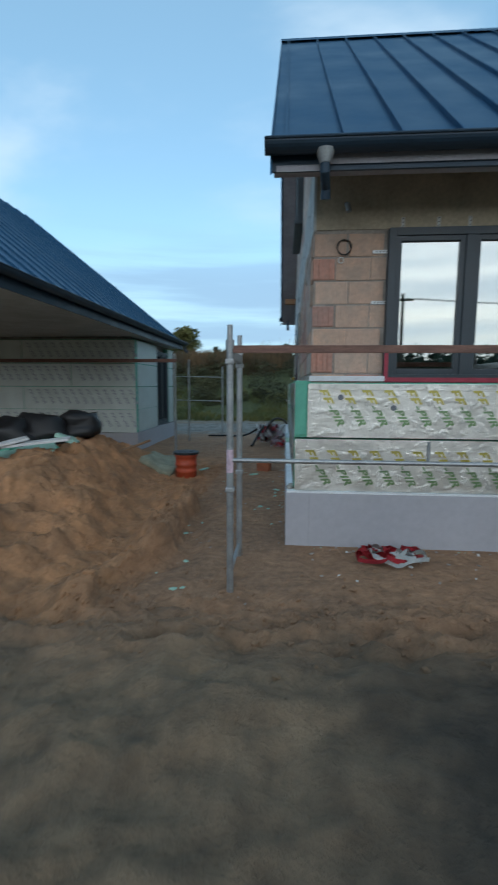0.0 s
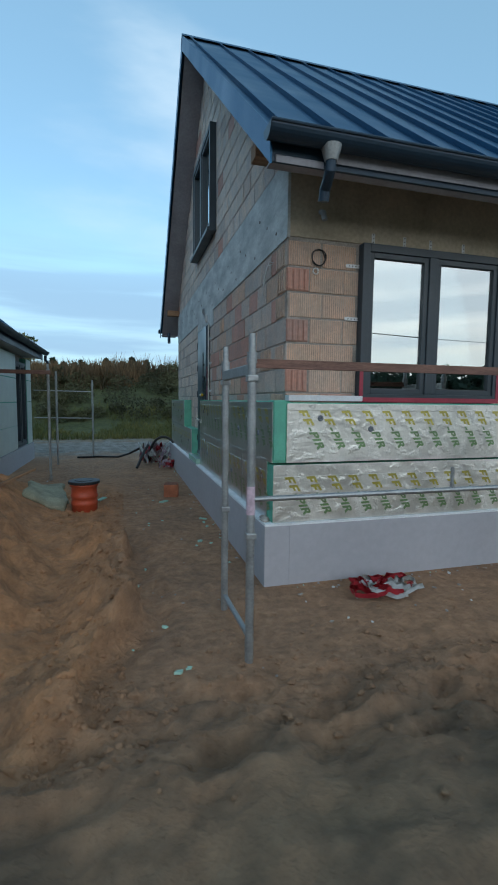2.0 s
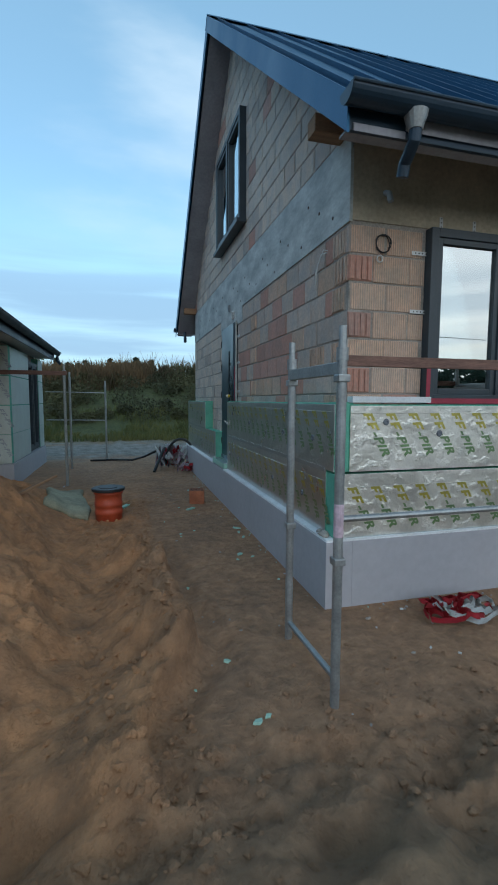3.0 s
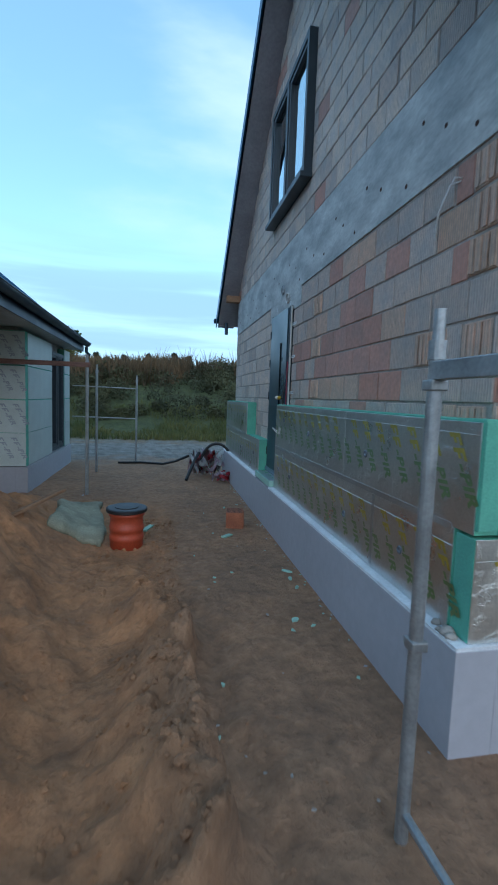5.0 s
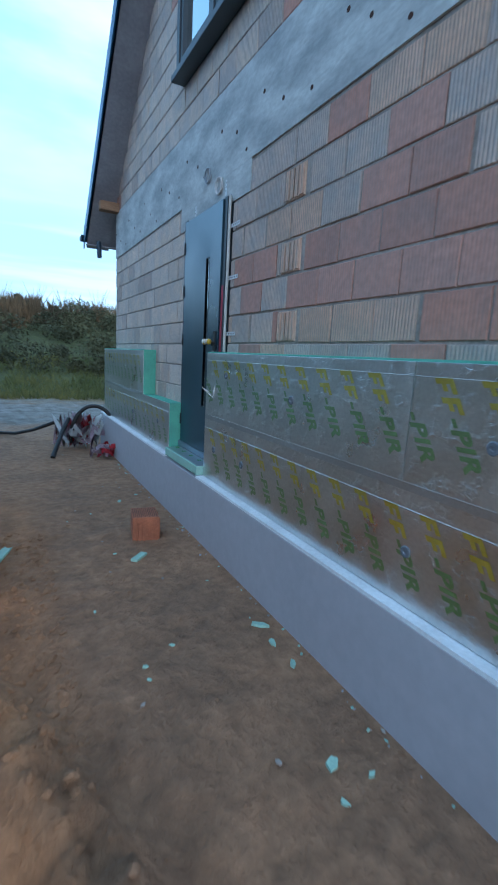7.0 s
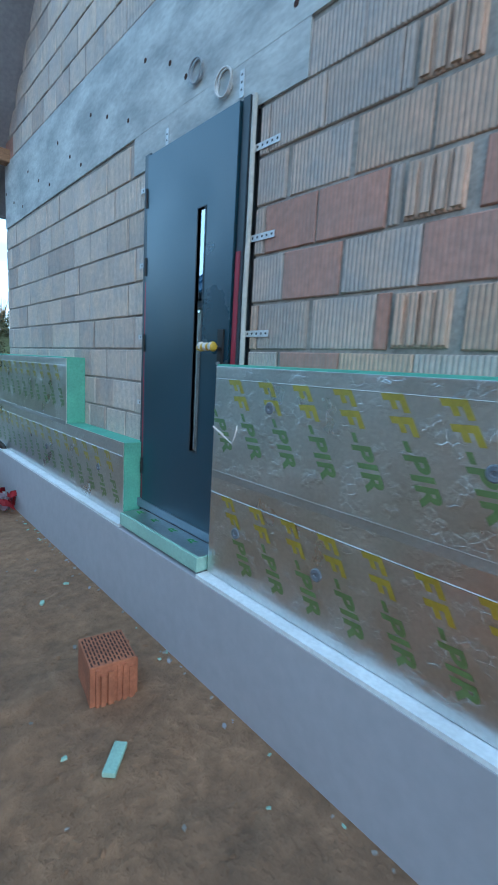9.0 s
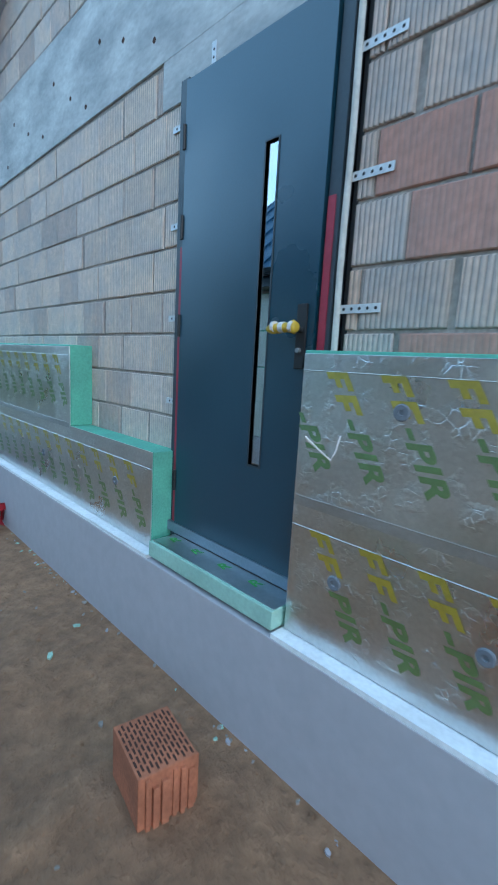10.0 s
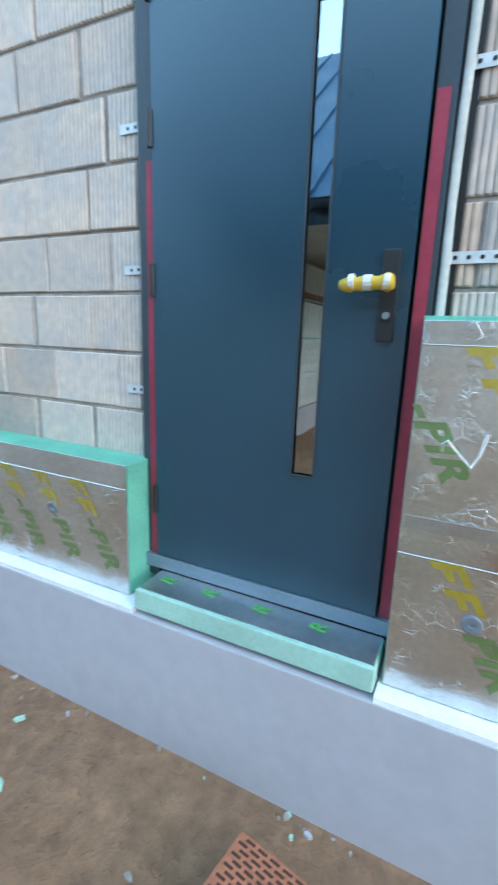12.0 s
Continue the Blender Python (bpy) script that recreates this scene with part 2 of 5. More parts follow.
def soil_material():
    """Trodden grey-brown earth, orange sand on the spoil heap, pale dry sand and grass farther on."""
    m = material("soil", (0.41, 0.236, 0.135), 0.95, 0, 0.35, 1.3, 16, 0.9, 0.02, second=(0.305, 0.180, 0.106), coords="World")
    t = m.node_tree
    n, link = t.nodes, t.links.new
    p = n["Principled BSDF"]
    geo = n.new("ShaderNodeNewGeometry")
    sep = n.new("ShaderNodeSeparateXYZ")
    wob = n.new("ShaderNodeTexNoise")
    wob.inputs["Scale"].default_value, wob.inputs["Detail"].default_value = 1.3, 6
    link(geo.outputs["Position"], wob.inputs["Vector"])
    link(geo.outputs["Position"], sep.inputs["Vector"])

    def band(axis, lo, hi, amount):
        a = n.new("ShaderNodeMath")
        a.operation = "MULTIPLY_ADD"
        a.inputs[1].default_value, a.inputs[2].default_value = amount, -amount / 2
        link(wob.outputs["Fac"], a.inputs[0])
        s = n.new("ShaderNodeMath")
        link(sep.outputs[axis], s.inputs[0])
        link(a.outputs["Value"], s.inputs[1])
        g = n.new("ShaderNodeMapRange")
        g.inputs["From Min"].default_value, g.inputs["From Max"].default_value = lo, hi
        g.interpolation_type = "SMOOTHSTEP"
        link(s.outputs["Value"], g.inputs["Value"])
        return g.outputs["Result"]

    def times(a, b):
        q = n.new("ShaderNodeMath")
        q.operation = "MULTIPLY"
        link(a, q.inputs[0])
        link(b, q.inputs[1])
        return q.outputs["Value"]

    def over(colour_in, fac, colour, second):
        tint = n.new("ShaderNodeTexNoise")
        tint.inputs["Scale"].default_value, tint.inputs["Detail"].default_value, tint.inputs["Roughness"].default_value = 3.2, 12, 0.66
        link(geo.outputs["Position"], tint.inputs["Vector"])
        r = n.new("ShaderNodeValToRGB")
        r.color_ramp.elements[0].position, r.color_ramp.elements[1].position = 0.35, 0.65
        r.color_ramp.elements[0].color, r.color_ramp.elements[1].color = (*second, 1), (*colour, 1)
        link(tint.outputs["Fac"], r.inputs["Fac"])
        q = n.new("ShaderNodeMix")
        q.data_type = "RGBA"
        link(fac, q.inputs["Factor"])
        link(colour_in, q.inputs["A"])
        link(r.outputs["Color"], q.inputs["B"])
        return q.outputs["Result"]

    col = p.inputs["Base Color"].links[0].from_socket
    heap = times(times(band("X", -0.75, -1.25, 0.5), band("Y", 2.2, 3.1, 1.2)), band("Y", 9.6, 8.4, 1.2))
    col = over(col, heap, (0.56, 0.285, 0.135), (0.33, 0.18, 0.095))
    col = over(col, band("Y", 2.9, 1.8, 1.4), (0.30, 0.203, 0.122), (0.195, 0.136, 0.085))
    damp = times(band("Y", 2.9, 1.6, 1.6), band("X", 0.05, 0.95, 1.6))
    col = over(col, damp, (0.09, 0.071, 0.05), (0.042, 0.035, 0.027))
    col = over(col, times(band("Y", 12.6, 14.6, 4.0), band("Y", 19.0, 17.0, 4.5)), (0.31, 0.29, 0.26), (0.15, 0.13, 0.105))
    col = over(col, times(band("Y", 17.0, 19.5, 2.5), band("Y", 400, 300, 1)), (0.10, 0.115, 0.04), (0.055, 0.065, 0.025))
    col = over(col, band("Y", -6.0, -12.0, 4.0), (0.09, 0.10, 0.04), (0.05, 0.06, 0.025))
    mid = n.new("ShaderNodeTexNoise")
    mid.inputs["Scale"].default_value, mid.inputs["Detail"].default_value, mid.inputs["Roughness"].default_value = 6.5, 10, 0.7
    crust = n.new("ShaderNodeMapRange")       # dry crust and damp crumbs
    crust.inputs["From Min"].default_value, crust.inputs["From Max"].default_value = 0.32, 0.68
    crust.inputs["To Min"].default_value, crust.inputs["To Max"].default_value = 0.74, 1.20
    link(mid.outputs["Fac"], crust.inputs["Value"])
    mottled = n.new("ShaderNodeMix")
    mottled.data_type, mottled.blend_type = "RGBA", "MULTIPLY"
    mottled.inputs["Factor"].default_value = 1
    link(col, mottled.inputs["A"])
    link(crust.outputs["Result"], mottled.inputs["B"])
    link(mottled.outputs["Result"], p.inputs["Base Color"])
    link(geo.outputs["Position"], mid.inputs["Vector"])
    b2 = n.new("ShaderNodeBump")
    b2.inputs["Strength"].default_value, b2.inputs["Distance"].default_value = 1.0, 0.07
    link(mid.outputs["Fac"], b2.inputs["Height"])
    link(n["Bump"].outputs["Normal"], b2.inputs["Normal"])
    link(b2.outputs["Normal"], p.inputs["Normal"])
    return m


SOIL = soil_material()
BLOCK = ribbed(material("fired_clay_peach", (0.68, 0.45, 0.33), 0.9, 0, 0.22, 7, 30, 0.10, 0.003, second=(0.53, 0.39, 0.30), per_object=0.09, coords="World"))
# lighter copy of the block clay, with sky light put into its colour
BLOCK_SKYLIT = ribbed(material("fired_clay_skylit", (0.74, 0.60, 0.49), 0.9, 0, 0.22, 7, 30, 0.10, 0.003, second=(0.60, 0.53, 0.48), per_object=0.08, coords="World"))
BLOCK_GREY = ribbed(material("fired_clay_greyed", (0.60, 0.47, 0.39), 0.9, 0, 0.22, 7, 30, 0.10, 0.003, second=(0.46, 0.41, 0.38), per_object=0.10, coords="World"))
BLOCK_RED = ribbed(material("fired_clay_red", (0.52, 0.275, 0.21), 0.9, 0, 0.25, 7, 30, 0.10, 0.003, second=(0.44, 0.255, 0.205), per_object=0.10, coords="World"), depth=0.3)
MORTAR = material("mortar", (0.42, 0.38, 0.34), 0.95, 0, 0.35, 6, 60, 0.6, 0.006, coords="World")
CONCRETE = material("cast_concrete", (0.60, 0.62, 0.60), 0.9, 0, 0.22, 2.6, 24, 0.3, 0.005, second=(0.38, 0.40, 0.40), coords="World", stretch=(1, 1, 2.4))
RENDER_BASE = material("lintel_mortar_coat", (0.54, 0.46, 0.34), 0.95, 0, 0.25, 2.2, 30, 0.3, 0.006, second=(0.38, 0.325, 0.24), coords="World")
FOIL = foil_material("taut_foil_facing", (0.74, 0.75, 0.74), 0.33, 0.40, 0.16)
FOIL_DULL = foil_material("dull_foil_facing", (0.62, 0.64, 0.65), 0.42, 0.05, 0.08)
FOIL_HAZY = foil_material("hazy_foil_facing", (0.60, 0.66, 0.63), 0.5, 0.2, 0.2)
FOIL_HAZY.node_tree.nodes["Principled BSDF"].inputs["Metallic"].default_value = 0.3
FOIL_LOOSE = foil_material("crinkled_foil_facing", (0.92, 0.91, 0.86), 0.42, 0.6, 0.28)
FOAM = material("green_rigid_foam", (0.16, 0.50, 0.36), 0.85, 0, 0.2, 6, 90, 0.4, 0.003, second=(0.13, 0.40, 0.30))
FOAM_SILL = material("greyed_green_foam", (0.36, 0.58, 0.49), 0.85, 0, 0.15, 6, 60, 0.2, 0.002)
GREEN_INK = material("bright_green_ink", (0.10, 0.42, 0.10), 0.5, 0, 0.15, 8, 60, 0.05, 0.001)
FOAM_PALE = material("pale_green_foam", (0.42, 0.66, 0.55), 0.85, 0, 0.2, 6, 90, 0.3, 0.003)
PLINTH = material("grey_plinth_coat", (0.42, 0.415, 0.445), 0.88, 0, 0.08, 1.2, 18, 0.05, 0.002, coords="World")
WHITE_XPS = material("white_ledge_strip", (0.80, 0.82, 0.84), 0.7, 0, 0.15, 6, 60, 0.2, 0.002)
ROOF = material("graphite_sheet_steel", (0.026, 0.098, 0.19), 0.42, 0.75, 0.15, 1.5, 60, 0.05, 0.002, coords="World")
ROOF_TRIM = material("graphite_trim", (0.02, 0.045, 0.075), 0.45, 0.2, 0.15, 3, 60, 0.05, 0.002)
SOFFIT = material("grey_soffit", (0.36, 0.36, 0.40), 0.8, 0, 0.2, 3, 30, 0.2, 0.003)
PALE_SOFFIT = material("pale_porch_board", (0.46, 0.51, 0.52), 0.85, 0, 0.2, 3, 30, 0.2, 0.003)
TIMBER = material("raw_timber", (0.36, 0.21, 0.12), 0.85, 0, 0.4, 2, 25, 0.4, 0.004, stretch=(1, 9, 9))
FRAME = material("anthracite_window_frame", (0.04, 0.056, 0.07), 0.45, 0, 0.15, 4, 80, 0.05, 0.001)
DOOR = material("anthracite_door_skin", (0.011, 0.052, 0.084), 0.34, 0.1, 0.12, 2, 120, 0.06, 0.001, stretch=(1, 3, 1))
SILL_METAL = material("blue_grey_threshold_metal", (0.24, 0.31, 0.38), 0.4, 0.5, 0.15, 4, 80, 0.05, 0.001)
BLACK = material("black_plastic", (0.018, 0.018, 0.02), 0.5, 0, 0.2, 6, 60, 0.1, 0.002)
GLASS = glass_material("coated_glazing", 0.46)
GALV = material("galvanised_steel", (0.42, 0.44, 0.45), 0.45, 0.7, 0.25, 9, 70, 0.15, 0.001)
STRAP = material("bright_zinc_strap", (0.70, 0.72, 0.73), 0.5, 0.3, 0.15, 9, 70, 0.1, 0.001)
CORD = material("pale_foam_cord", (0.60, 0.60, 0.56), 0.8, 0, 0.15, 12, 70, 0.2, 0.001)
RAIL_RED = material("worn_red_brown_board", (0.24, 0.13, 0.10), 0.8, 0, 0.4, 5, 40, 0.3, 0.003, stretch=(1, 8, 8))
RED_TAPE = material("red_masking_tape", (0.36, 0.035, 0.065), 0.5, 0, 0.2, 8, 60, 0.1, 0.001)
YELLOW = material("yellow_print", (0.68, 0.58, 0.02), 0.34, 0.75, 0.2, 8, 60, 0.05, 0.001)
GREEN_PRINT = material("green_print", (0.20, 0.42, 0.13), 0.34, 0.75, 0.25, 8, 60, 0.05, 0.001)
YELLOW_TAPE = material("yellow_adhesive_tape", (0.68, 0.45, 0.04), 0.5, 0, 0.2, 20, 90, 0.2, 0.001)
DOOR.node_tree.nodes["Principled BSDF"].inputs["IOR"].default_value = 1.75
for printed in (YELLOW, GREEN_PRINT):
    skin = printed.node_tree.nodes["Principled BSDF"]
    skin.inputs["Coat Weight"].default_value, skin.inputs["Coat Roughness"].default_value, skin.inputs["Coat IOR"].default_value = 1.0, 0.33, 2.3
ORANGE_PVC = material("orange_brown_pvc", (0.52, 0.085, 0.035), 0.5, 0, 0.2, 4, 50, 0.1, 0.002)
WHITE = material("white_plastic", (0.75, 0.75, 0.74), 0.5, 0, 0.15, 8, 60, 0.1, 0.001)
GREY_PLASTIC = material("grey_plastic", (0.36, 0.40, 0.44), 0.5, 0, 0.15, 8, 60, 0.1, 0.001)
WASHER_GREY = material("washer_grey", (0.17, 0.19, 0.22), 0.5, 0, 0.15, 8, 60, 0.1, 0.001)
RED_FILM = material("red_plastic_film", (0.60, 0.035, 0.05), 0.4, 0, 0.2, 8, 60, 0.2, 0.002)
PINK_FILM = material("pale_pink_film", (0.66, 0.50, 0.58), 0.4, 0, 0.3, 9, 60, 0.3, 0.003)
WOOL = material("grey_green_mineral_wool", (0.40, 0.40, 0.29), 0.95, 0, 0.35, 5, 60, 0.7, 0.01)
CLAY_RAW = material("red_hollow_brick", (0.46, 0.17, 0.09), 0.9, 0, 0.3, 8, 70, 0.4, 0.003)
# dark colour painted for the shade inside holes that are not cut
HOLE_SHADE = material("painted_hole_shade", (0.07, 0.03, 0.02), 0.95, 0, 0.2, 8, 60, 0.2, 0.002)
INSIDE = material("inner_plaster", (0.42, 0.40, 0.37), 0.9, 0, 0.15, 2, 30, 0.2, 0.003)
GRASS = material("dry_grass", (0.17, 0.16, 0.05), 0.9, 0, 0.4, 0.5, 5, 0.1, 0.01, second=(0.07, 0.10, 0.03), coords="World")
REED = material("dead_reed", (0.20, 0.125, 0.06), 0.9, 0, 0.4, 0.35, 4, 0.1, 0.01, second=(0.08, 0.06, 0.032), coords="World")
SHRUB = material("dark_shrub_leaves", (0.10, 0.10, 0.045), 0.9, 0, 0.4, 0.6, 5, 0.1, 0.01, second=(0.045, 0.052, 0.026), coords="World")
CONIFER = material("conifer_needles", (0.05, 0.072, 0.042), 0.95, 0, 0.4, 0.3, 3, 0.1, 0.01, second=(0.03, 0.046, 0.028), coords="World")
BARK = material("bark", (0.10, 0.075, 0.055), 0.95, 0, 0.3, 4, 30, 0.5, 0.01)

# ---- mesh helpers ----


def finish(bm, name, mat, smooth=False):
    bmesh.ops.recalc_face_normals(bm, faces=bm.faces)
    me = bpy.data.meshes.new(name)
    bm.to_mesh(me)
    bm.free()
    if mat:
        me.materials.append(mat)
    if smooth:
        me.polygons.foreach_set("use_smooth", [True] * len(me.polygons))
    return me


def thing(name, bm=None, mat=None, label="", category="", group="", kind="", at=None, smooth=False):
    ob = new(name, finish(bm, name, mat, smooth) if bm else None)
    if at is not None:
        ob.matrix_world = at
    return tagged(ob, label, category, group, kind)


def part(name, bm, mat, parent, label="", smooth=False, at=None):
    ob = new(name, bm if isinstance(bm, bpy.types.Mesh) else finish(bm, name, mat, smooth))
    ob.parent = parent
    if at is not None:
        ob.matrix_basis = at
    return tagged(ob, label)


def box(bm, x0, x1, y0, y1, z0, z1, bevel=0.0):
    g = bmesh.ops.create_cube(bm, size=1)
    vs = g["verts"]
    for v in vs:
        v.co = Vector(((x0 + x1) / 2 + v.co.x * (x1 - x0), (y0 + y1) / 2 + v.co.y * (y1 - y0), (z0 + z1) / 2 + v.co.z * (z1 - z0)))
    if bevel:
        es = {e for v in vs for e in v.link_edges}
        bmesh.ops.bevel(bm, geom=list(es), offset=bevel, segments=2, affect="EDGES", profile=0.6)
    return bm


def boxes(*rows, bevel=0.0):
    bm = bmesh.new()
    for r in rows:
        box(bm, *r, bevel=bevel)
    return bm


def prism(bm, pts, lo, hi, axis="x"):
    """Extrudes a closed outline along an axis: pts are (y, z) for x, (x, z) for y, (x, y) for z."""
    put = {"x": lambda a, b, c: (c, a, b), "y": lambda a, b, c: (a, c, b), "z": lambda a, b, c: (a, b, c)}[axis]
    p = [bm.verts.new(put(a, b, lo)) for a, b in pts]
    q = [bm.verts.new(put(a, b, hi)) for a, b in pts]
    bm.faces.new(p)
    bm.faces.new(q[::-1])
    for i in range(len(pts)):
        j = (i + 1) % len(pts)
        bm.faces.new((p[i], p[j], q[j], q[i]))
    return bm


def tube(bm, pts, r, sides=10, caps=True):
    """A round bar along a polyline; r may be one radius or one for each point."""
    pts = [Vector(p) for p in pts]
    rs = r if isinstance(r, (list, tuple)) else [r] * len(pts)
    rings = []
    ref = None
    for i, p in enumerate(pts):
        d = (pts[min(i + 1, len(pts) - 1)] - pts[max(i - 1, 0)]).normalized()
        if ref is None:
            ref = Vector((0, 0, 1)) if abs(d.z) < 0.9 else Vector((1, 0, 0))
        u = d.cross(ref).normalized()
        w = u.cross(d).normalized()
        ref = w
        rings.append([bm.verts.new(p + (u * math.cos(a) + w * math.sin(a)) * rs[i]) for a in (2 * math.pi * k / sides for k in range(sides))])
    for a, b in zip(rings, rings[1:]):
        for k in range(sides):
            bm.faces.new((a[k], a[(k + 1) % sides], b[(k + 1) % sides], b[k]))
    if caps:
        bm.faces.new(rings[0])
        bm.faces.new(rings[-1][::-1])
    return bm


def tubes(*rows, sides=10):
    bm = bmesh.new()
    for pts, r in rows:
        tube(bm, pts, r, sides)
    return bm


def lathe(profile, sides=32):
    bm = bmesh.new()
    rings = [[bm.verts.new((r * math.cos(2 * math.pi * k / sides), r * math.sin(2 * math.pi * k / sides), z)) for k in range(sides)] for r, z in profile]
    for a, b in zip(rings, rings[1:]):
        for k in range(sides):
            bm.faces.new((a[k], a[(k + 1) % sides], b[(k + 1) % sides], b[k]))
    bm.faces.new(rings[0][::-1])
    bm.faces.new(rings[-1])
    return bm


def lump(size, seed, rough=0.35, sub=3):
    bm = bmesh.new()
    bmesh.ops.create_icosphere(bm, subdivisions=sub, radius=1)
    for v in bm.verts:
        k = 1 + rough * noise.fractal(v.co * 1.6 + Vector((seed * 3.7, seed, 0)), 1.0, 2.0, 4)
        v.co = Vector((v.co.x * size[0], v.co.y * size[1], v.co.z * size[2])) * k
    return bm


# ---- ground ----
def smooth01(x, a, b):
    t = np.clip((x - a) / (b - a), 0, 1)
    return t * t * (3 - 2 * t)


LATTICE = np.random.RandomState(7).rand(256, 256)


def vnoise(x, y):
    xi, yi = np.floor(x).astype(int), np.floor(y).astype(int)
    fx, fy = x - xi, y - yi
    fx, fy = fx * fx * (3 - 2 * fx), fy * fy * (3 - 2 * fy)
    a, b = LATTICE[xi % 256, yi % 256], LATTICE[(xi + 1) % 256, yi % 256]
    c, d = LATTICE[xi % 256, (yi + 1) % 256], LATTICE[(xi + 1) % 256, (yi + 1) % 256]
    return (a * (1 - fx) + b * fx) * (1 - fy) + (c * (1 - fx) + d * fx) * fy - 0.5


def fbm(x, y, octaves=5):
    s, k = 0, 1.0
    for o in range(octaves):
        s = s + vnoise(x * 2 ** o + 17.3 * o, y * 2 ** o + 5.1 * o) * k
        k *= 0.5
    return s


def height(x, y):
    x, y = np.asarray(x, float), np.asarray(y, float)
    near = smooth01(np.hypot(x, y - 6), 60, 25)
    wob = fbm(x * 1.1, y * 1.1, 4)
    start = 0.17 * smooth01(y, 3.0, 1.7)                                    # ground lies higher where the walk begins
    edge = -0.86 + 0.20 * fbm(x * 0 + 3.3, y * 1.3, 4) + 0.05 * fbm(x * 0 + 1.1, y * 6.0, 3) - 0.22 * smooth01(y, 3.9, 3.1) - 0.55 * smooth01(y, 5.3, 7.0)
    span = smooth01(x, -7.5, -5.0)
    along = smooth01(y, 2.45, 3.5) * smooth01(y, 9.6, 6.6)
    bed = smooth01(x, edge, edge - 0.12)
    rough = 0.30 - np.abs(fbm(x * 2.2 + 4, y * 2.2, 6))
    bite = 0.20 * fbm(x * 1.3 + 5, y * 1.3 + 2, 4)
    crest = smooth01(x, -1.75 + bite, -2.6 + bite) * span * smooth01(y, 3.0, 5.2) * smooth01(y, 9.4, 7.0)
    shelf = smooth01(x, edge - 0.78 + bite, edge - 1.10 + bite) * span * along
    heap = (0.40 * crest + 0.20 * shelf) * (1 + 0.45 * fbm(x * 1.1, y * 1.1, 4)) + 0.20 * (rough - 0.17) * np.maximum(shelf, 0.2 * bed * along)
    crumbs = (0.10 * (rough - 0.14) + 0.10 * fbm(x * 4.1, y * 4.1, 4) + 0.11 * (0.12 - np.abs(fbm(x * 7, y * 7, 4))) + 0.035 * fbm(x * 19, y * 19, 3)) * bed * along * (0.45 + 0.55 * shelf)
    wall = smooth01(x, edge + 0.02, edge - 0.05) * smooth01(x, edge - 0.42, edge - 0.16)       # sand kerb left by a wheel, steep on the path's side
    ridge = 0.19 * wall * smooth01(y, 2.5, 3.2) * smooth01(y, 6.8, 5.2) * np.clip(0.85 + 1.6 * fbm(x * 3.5, y * 3.5, 5), 0.3, 1.6)
    ridge = ridge + 0.05 * wall * (np.abs(fbm(x * 11, y * 11, 3)) - 0.1) * along
    rut = -0.05 * np.exp(-((x - (edge + 0.13)) / 0.10) ** 2) * smooth01(y, 2.8, 3.6) * smooth01(y, 7.5, 6.0)
    rut = rut - 0.22 * np.exp(-((x + 1.72) / 0.26) ** 2 - ((y - 2.78) / 0.22) ** 2)
    rut = rut - 0.10 * np.exp(-((x - (edge - 0.60)) / 0.17) ** 2) * smooth01(y, 2.9, 3.4) * smooth01(y, 6.2, 5.2)      # wheel track behind the kerb
    clod = 0.024 * fbm(x * 2.3, y * 2.3, 5) + 0.016 * fbm(x * 9, y * 9, 4)
    lip = smooth01(y, 3.15, 2.75) * smooth01(y, 1.9, 2.35)
    churn = 0.03 * fbm(x * 1.8 + 9, y * 1.8, 5) * smooth01(y, 3.1, 1.9) * smooth01(x, -2.0, -0.6)
    churn = churn + 0.22 * (0.13 - np.abs(fbm(x * 2.6 + 2, y * 4.2, 6))) * lip
    churn = churn + 0.045 * (0.13 - np.abs(fbm(x * 2.2 + 2, y * 3.1, 6))) * smooth01(y, 3.3, 2.6) * smooth01(y, -1.5, 0.0)
    churn = churn + 0.05 * fbm(x * 5 + 9, y * 7, 5) * smooth01(y, 3.4, 2.7) * smooth01(y, -1, 0.5)
    flat = smooth01(np.minimum(np.abs(x - 0.19), 9), 0.02, 0.35)
    flat = np.where((x > 0.19) & (y > 4.05), 0.0, flat)
    bank = 2.2 * smooth01(y, 20.5, 29) * (1 + 0.35 * fbm(x * 0.12, y * 0.12, 3)) + 0.25 * smooth01(y, 18, 24)
    bank = bank + 0.8 * smooth01(x, -5, -30) * smooth01(y, 18, 30)
    z = start + heap + crumbs + ridge + rut + (clod * flat + churn) * near
    z = np.where((x > 0.25) & (y > 4.15), -0.02, z)
    return z + bank


def spread(lo, hi, step, far):
    a = list(np.arange(lo, hi + 1e-6, step))
    d, right, left = step, a[-1], a[0]
    tail, headside = [], []
    while right < far:
        d *= 1.22
        right, left = right + d, left - d
        tail.append(right)
        headside.append(left)
    return np.array(headside[::-1] + a + tail)


gx, gy = spread(-3.6, 1.9, 0.028, 900), spread(0.2, 9.2, 0.028, 900)
mx, my = np.meshgrid(gx, gy)
mz = height(mx, my)
nx, ny = len(gx), len(gy)
idx = np.arange(nx * ny).reshape(ny, nx)
quads = np.stack([idx[:-1, :-1], idx[:-1, 1:], idx[1:, 1:], idx[1:, :-1]], -1).reshape(-1, 4)
gm = bpy.data.meshes.new("ground")
gm.from_pydata(np.stack([mx, my, mz], -1).reshape(-1, 3).tolist(), [], quads.tolist())
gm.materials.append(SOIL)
gm.polygons.foreach_set("use_smooth", [True] * len(gm.polygons))
tagged(new("ground", gm), "trodden brown building-site earth with an orange sand spoil heap", "ground", kind="structure")


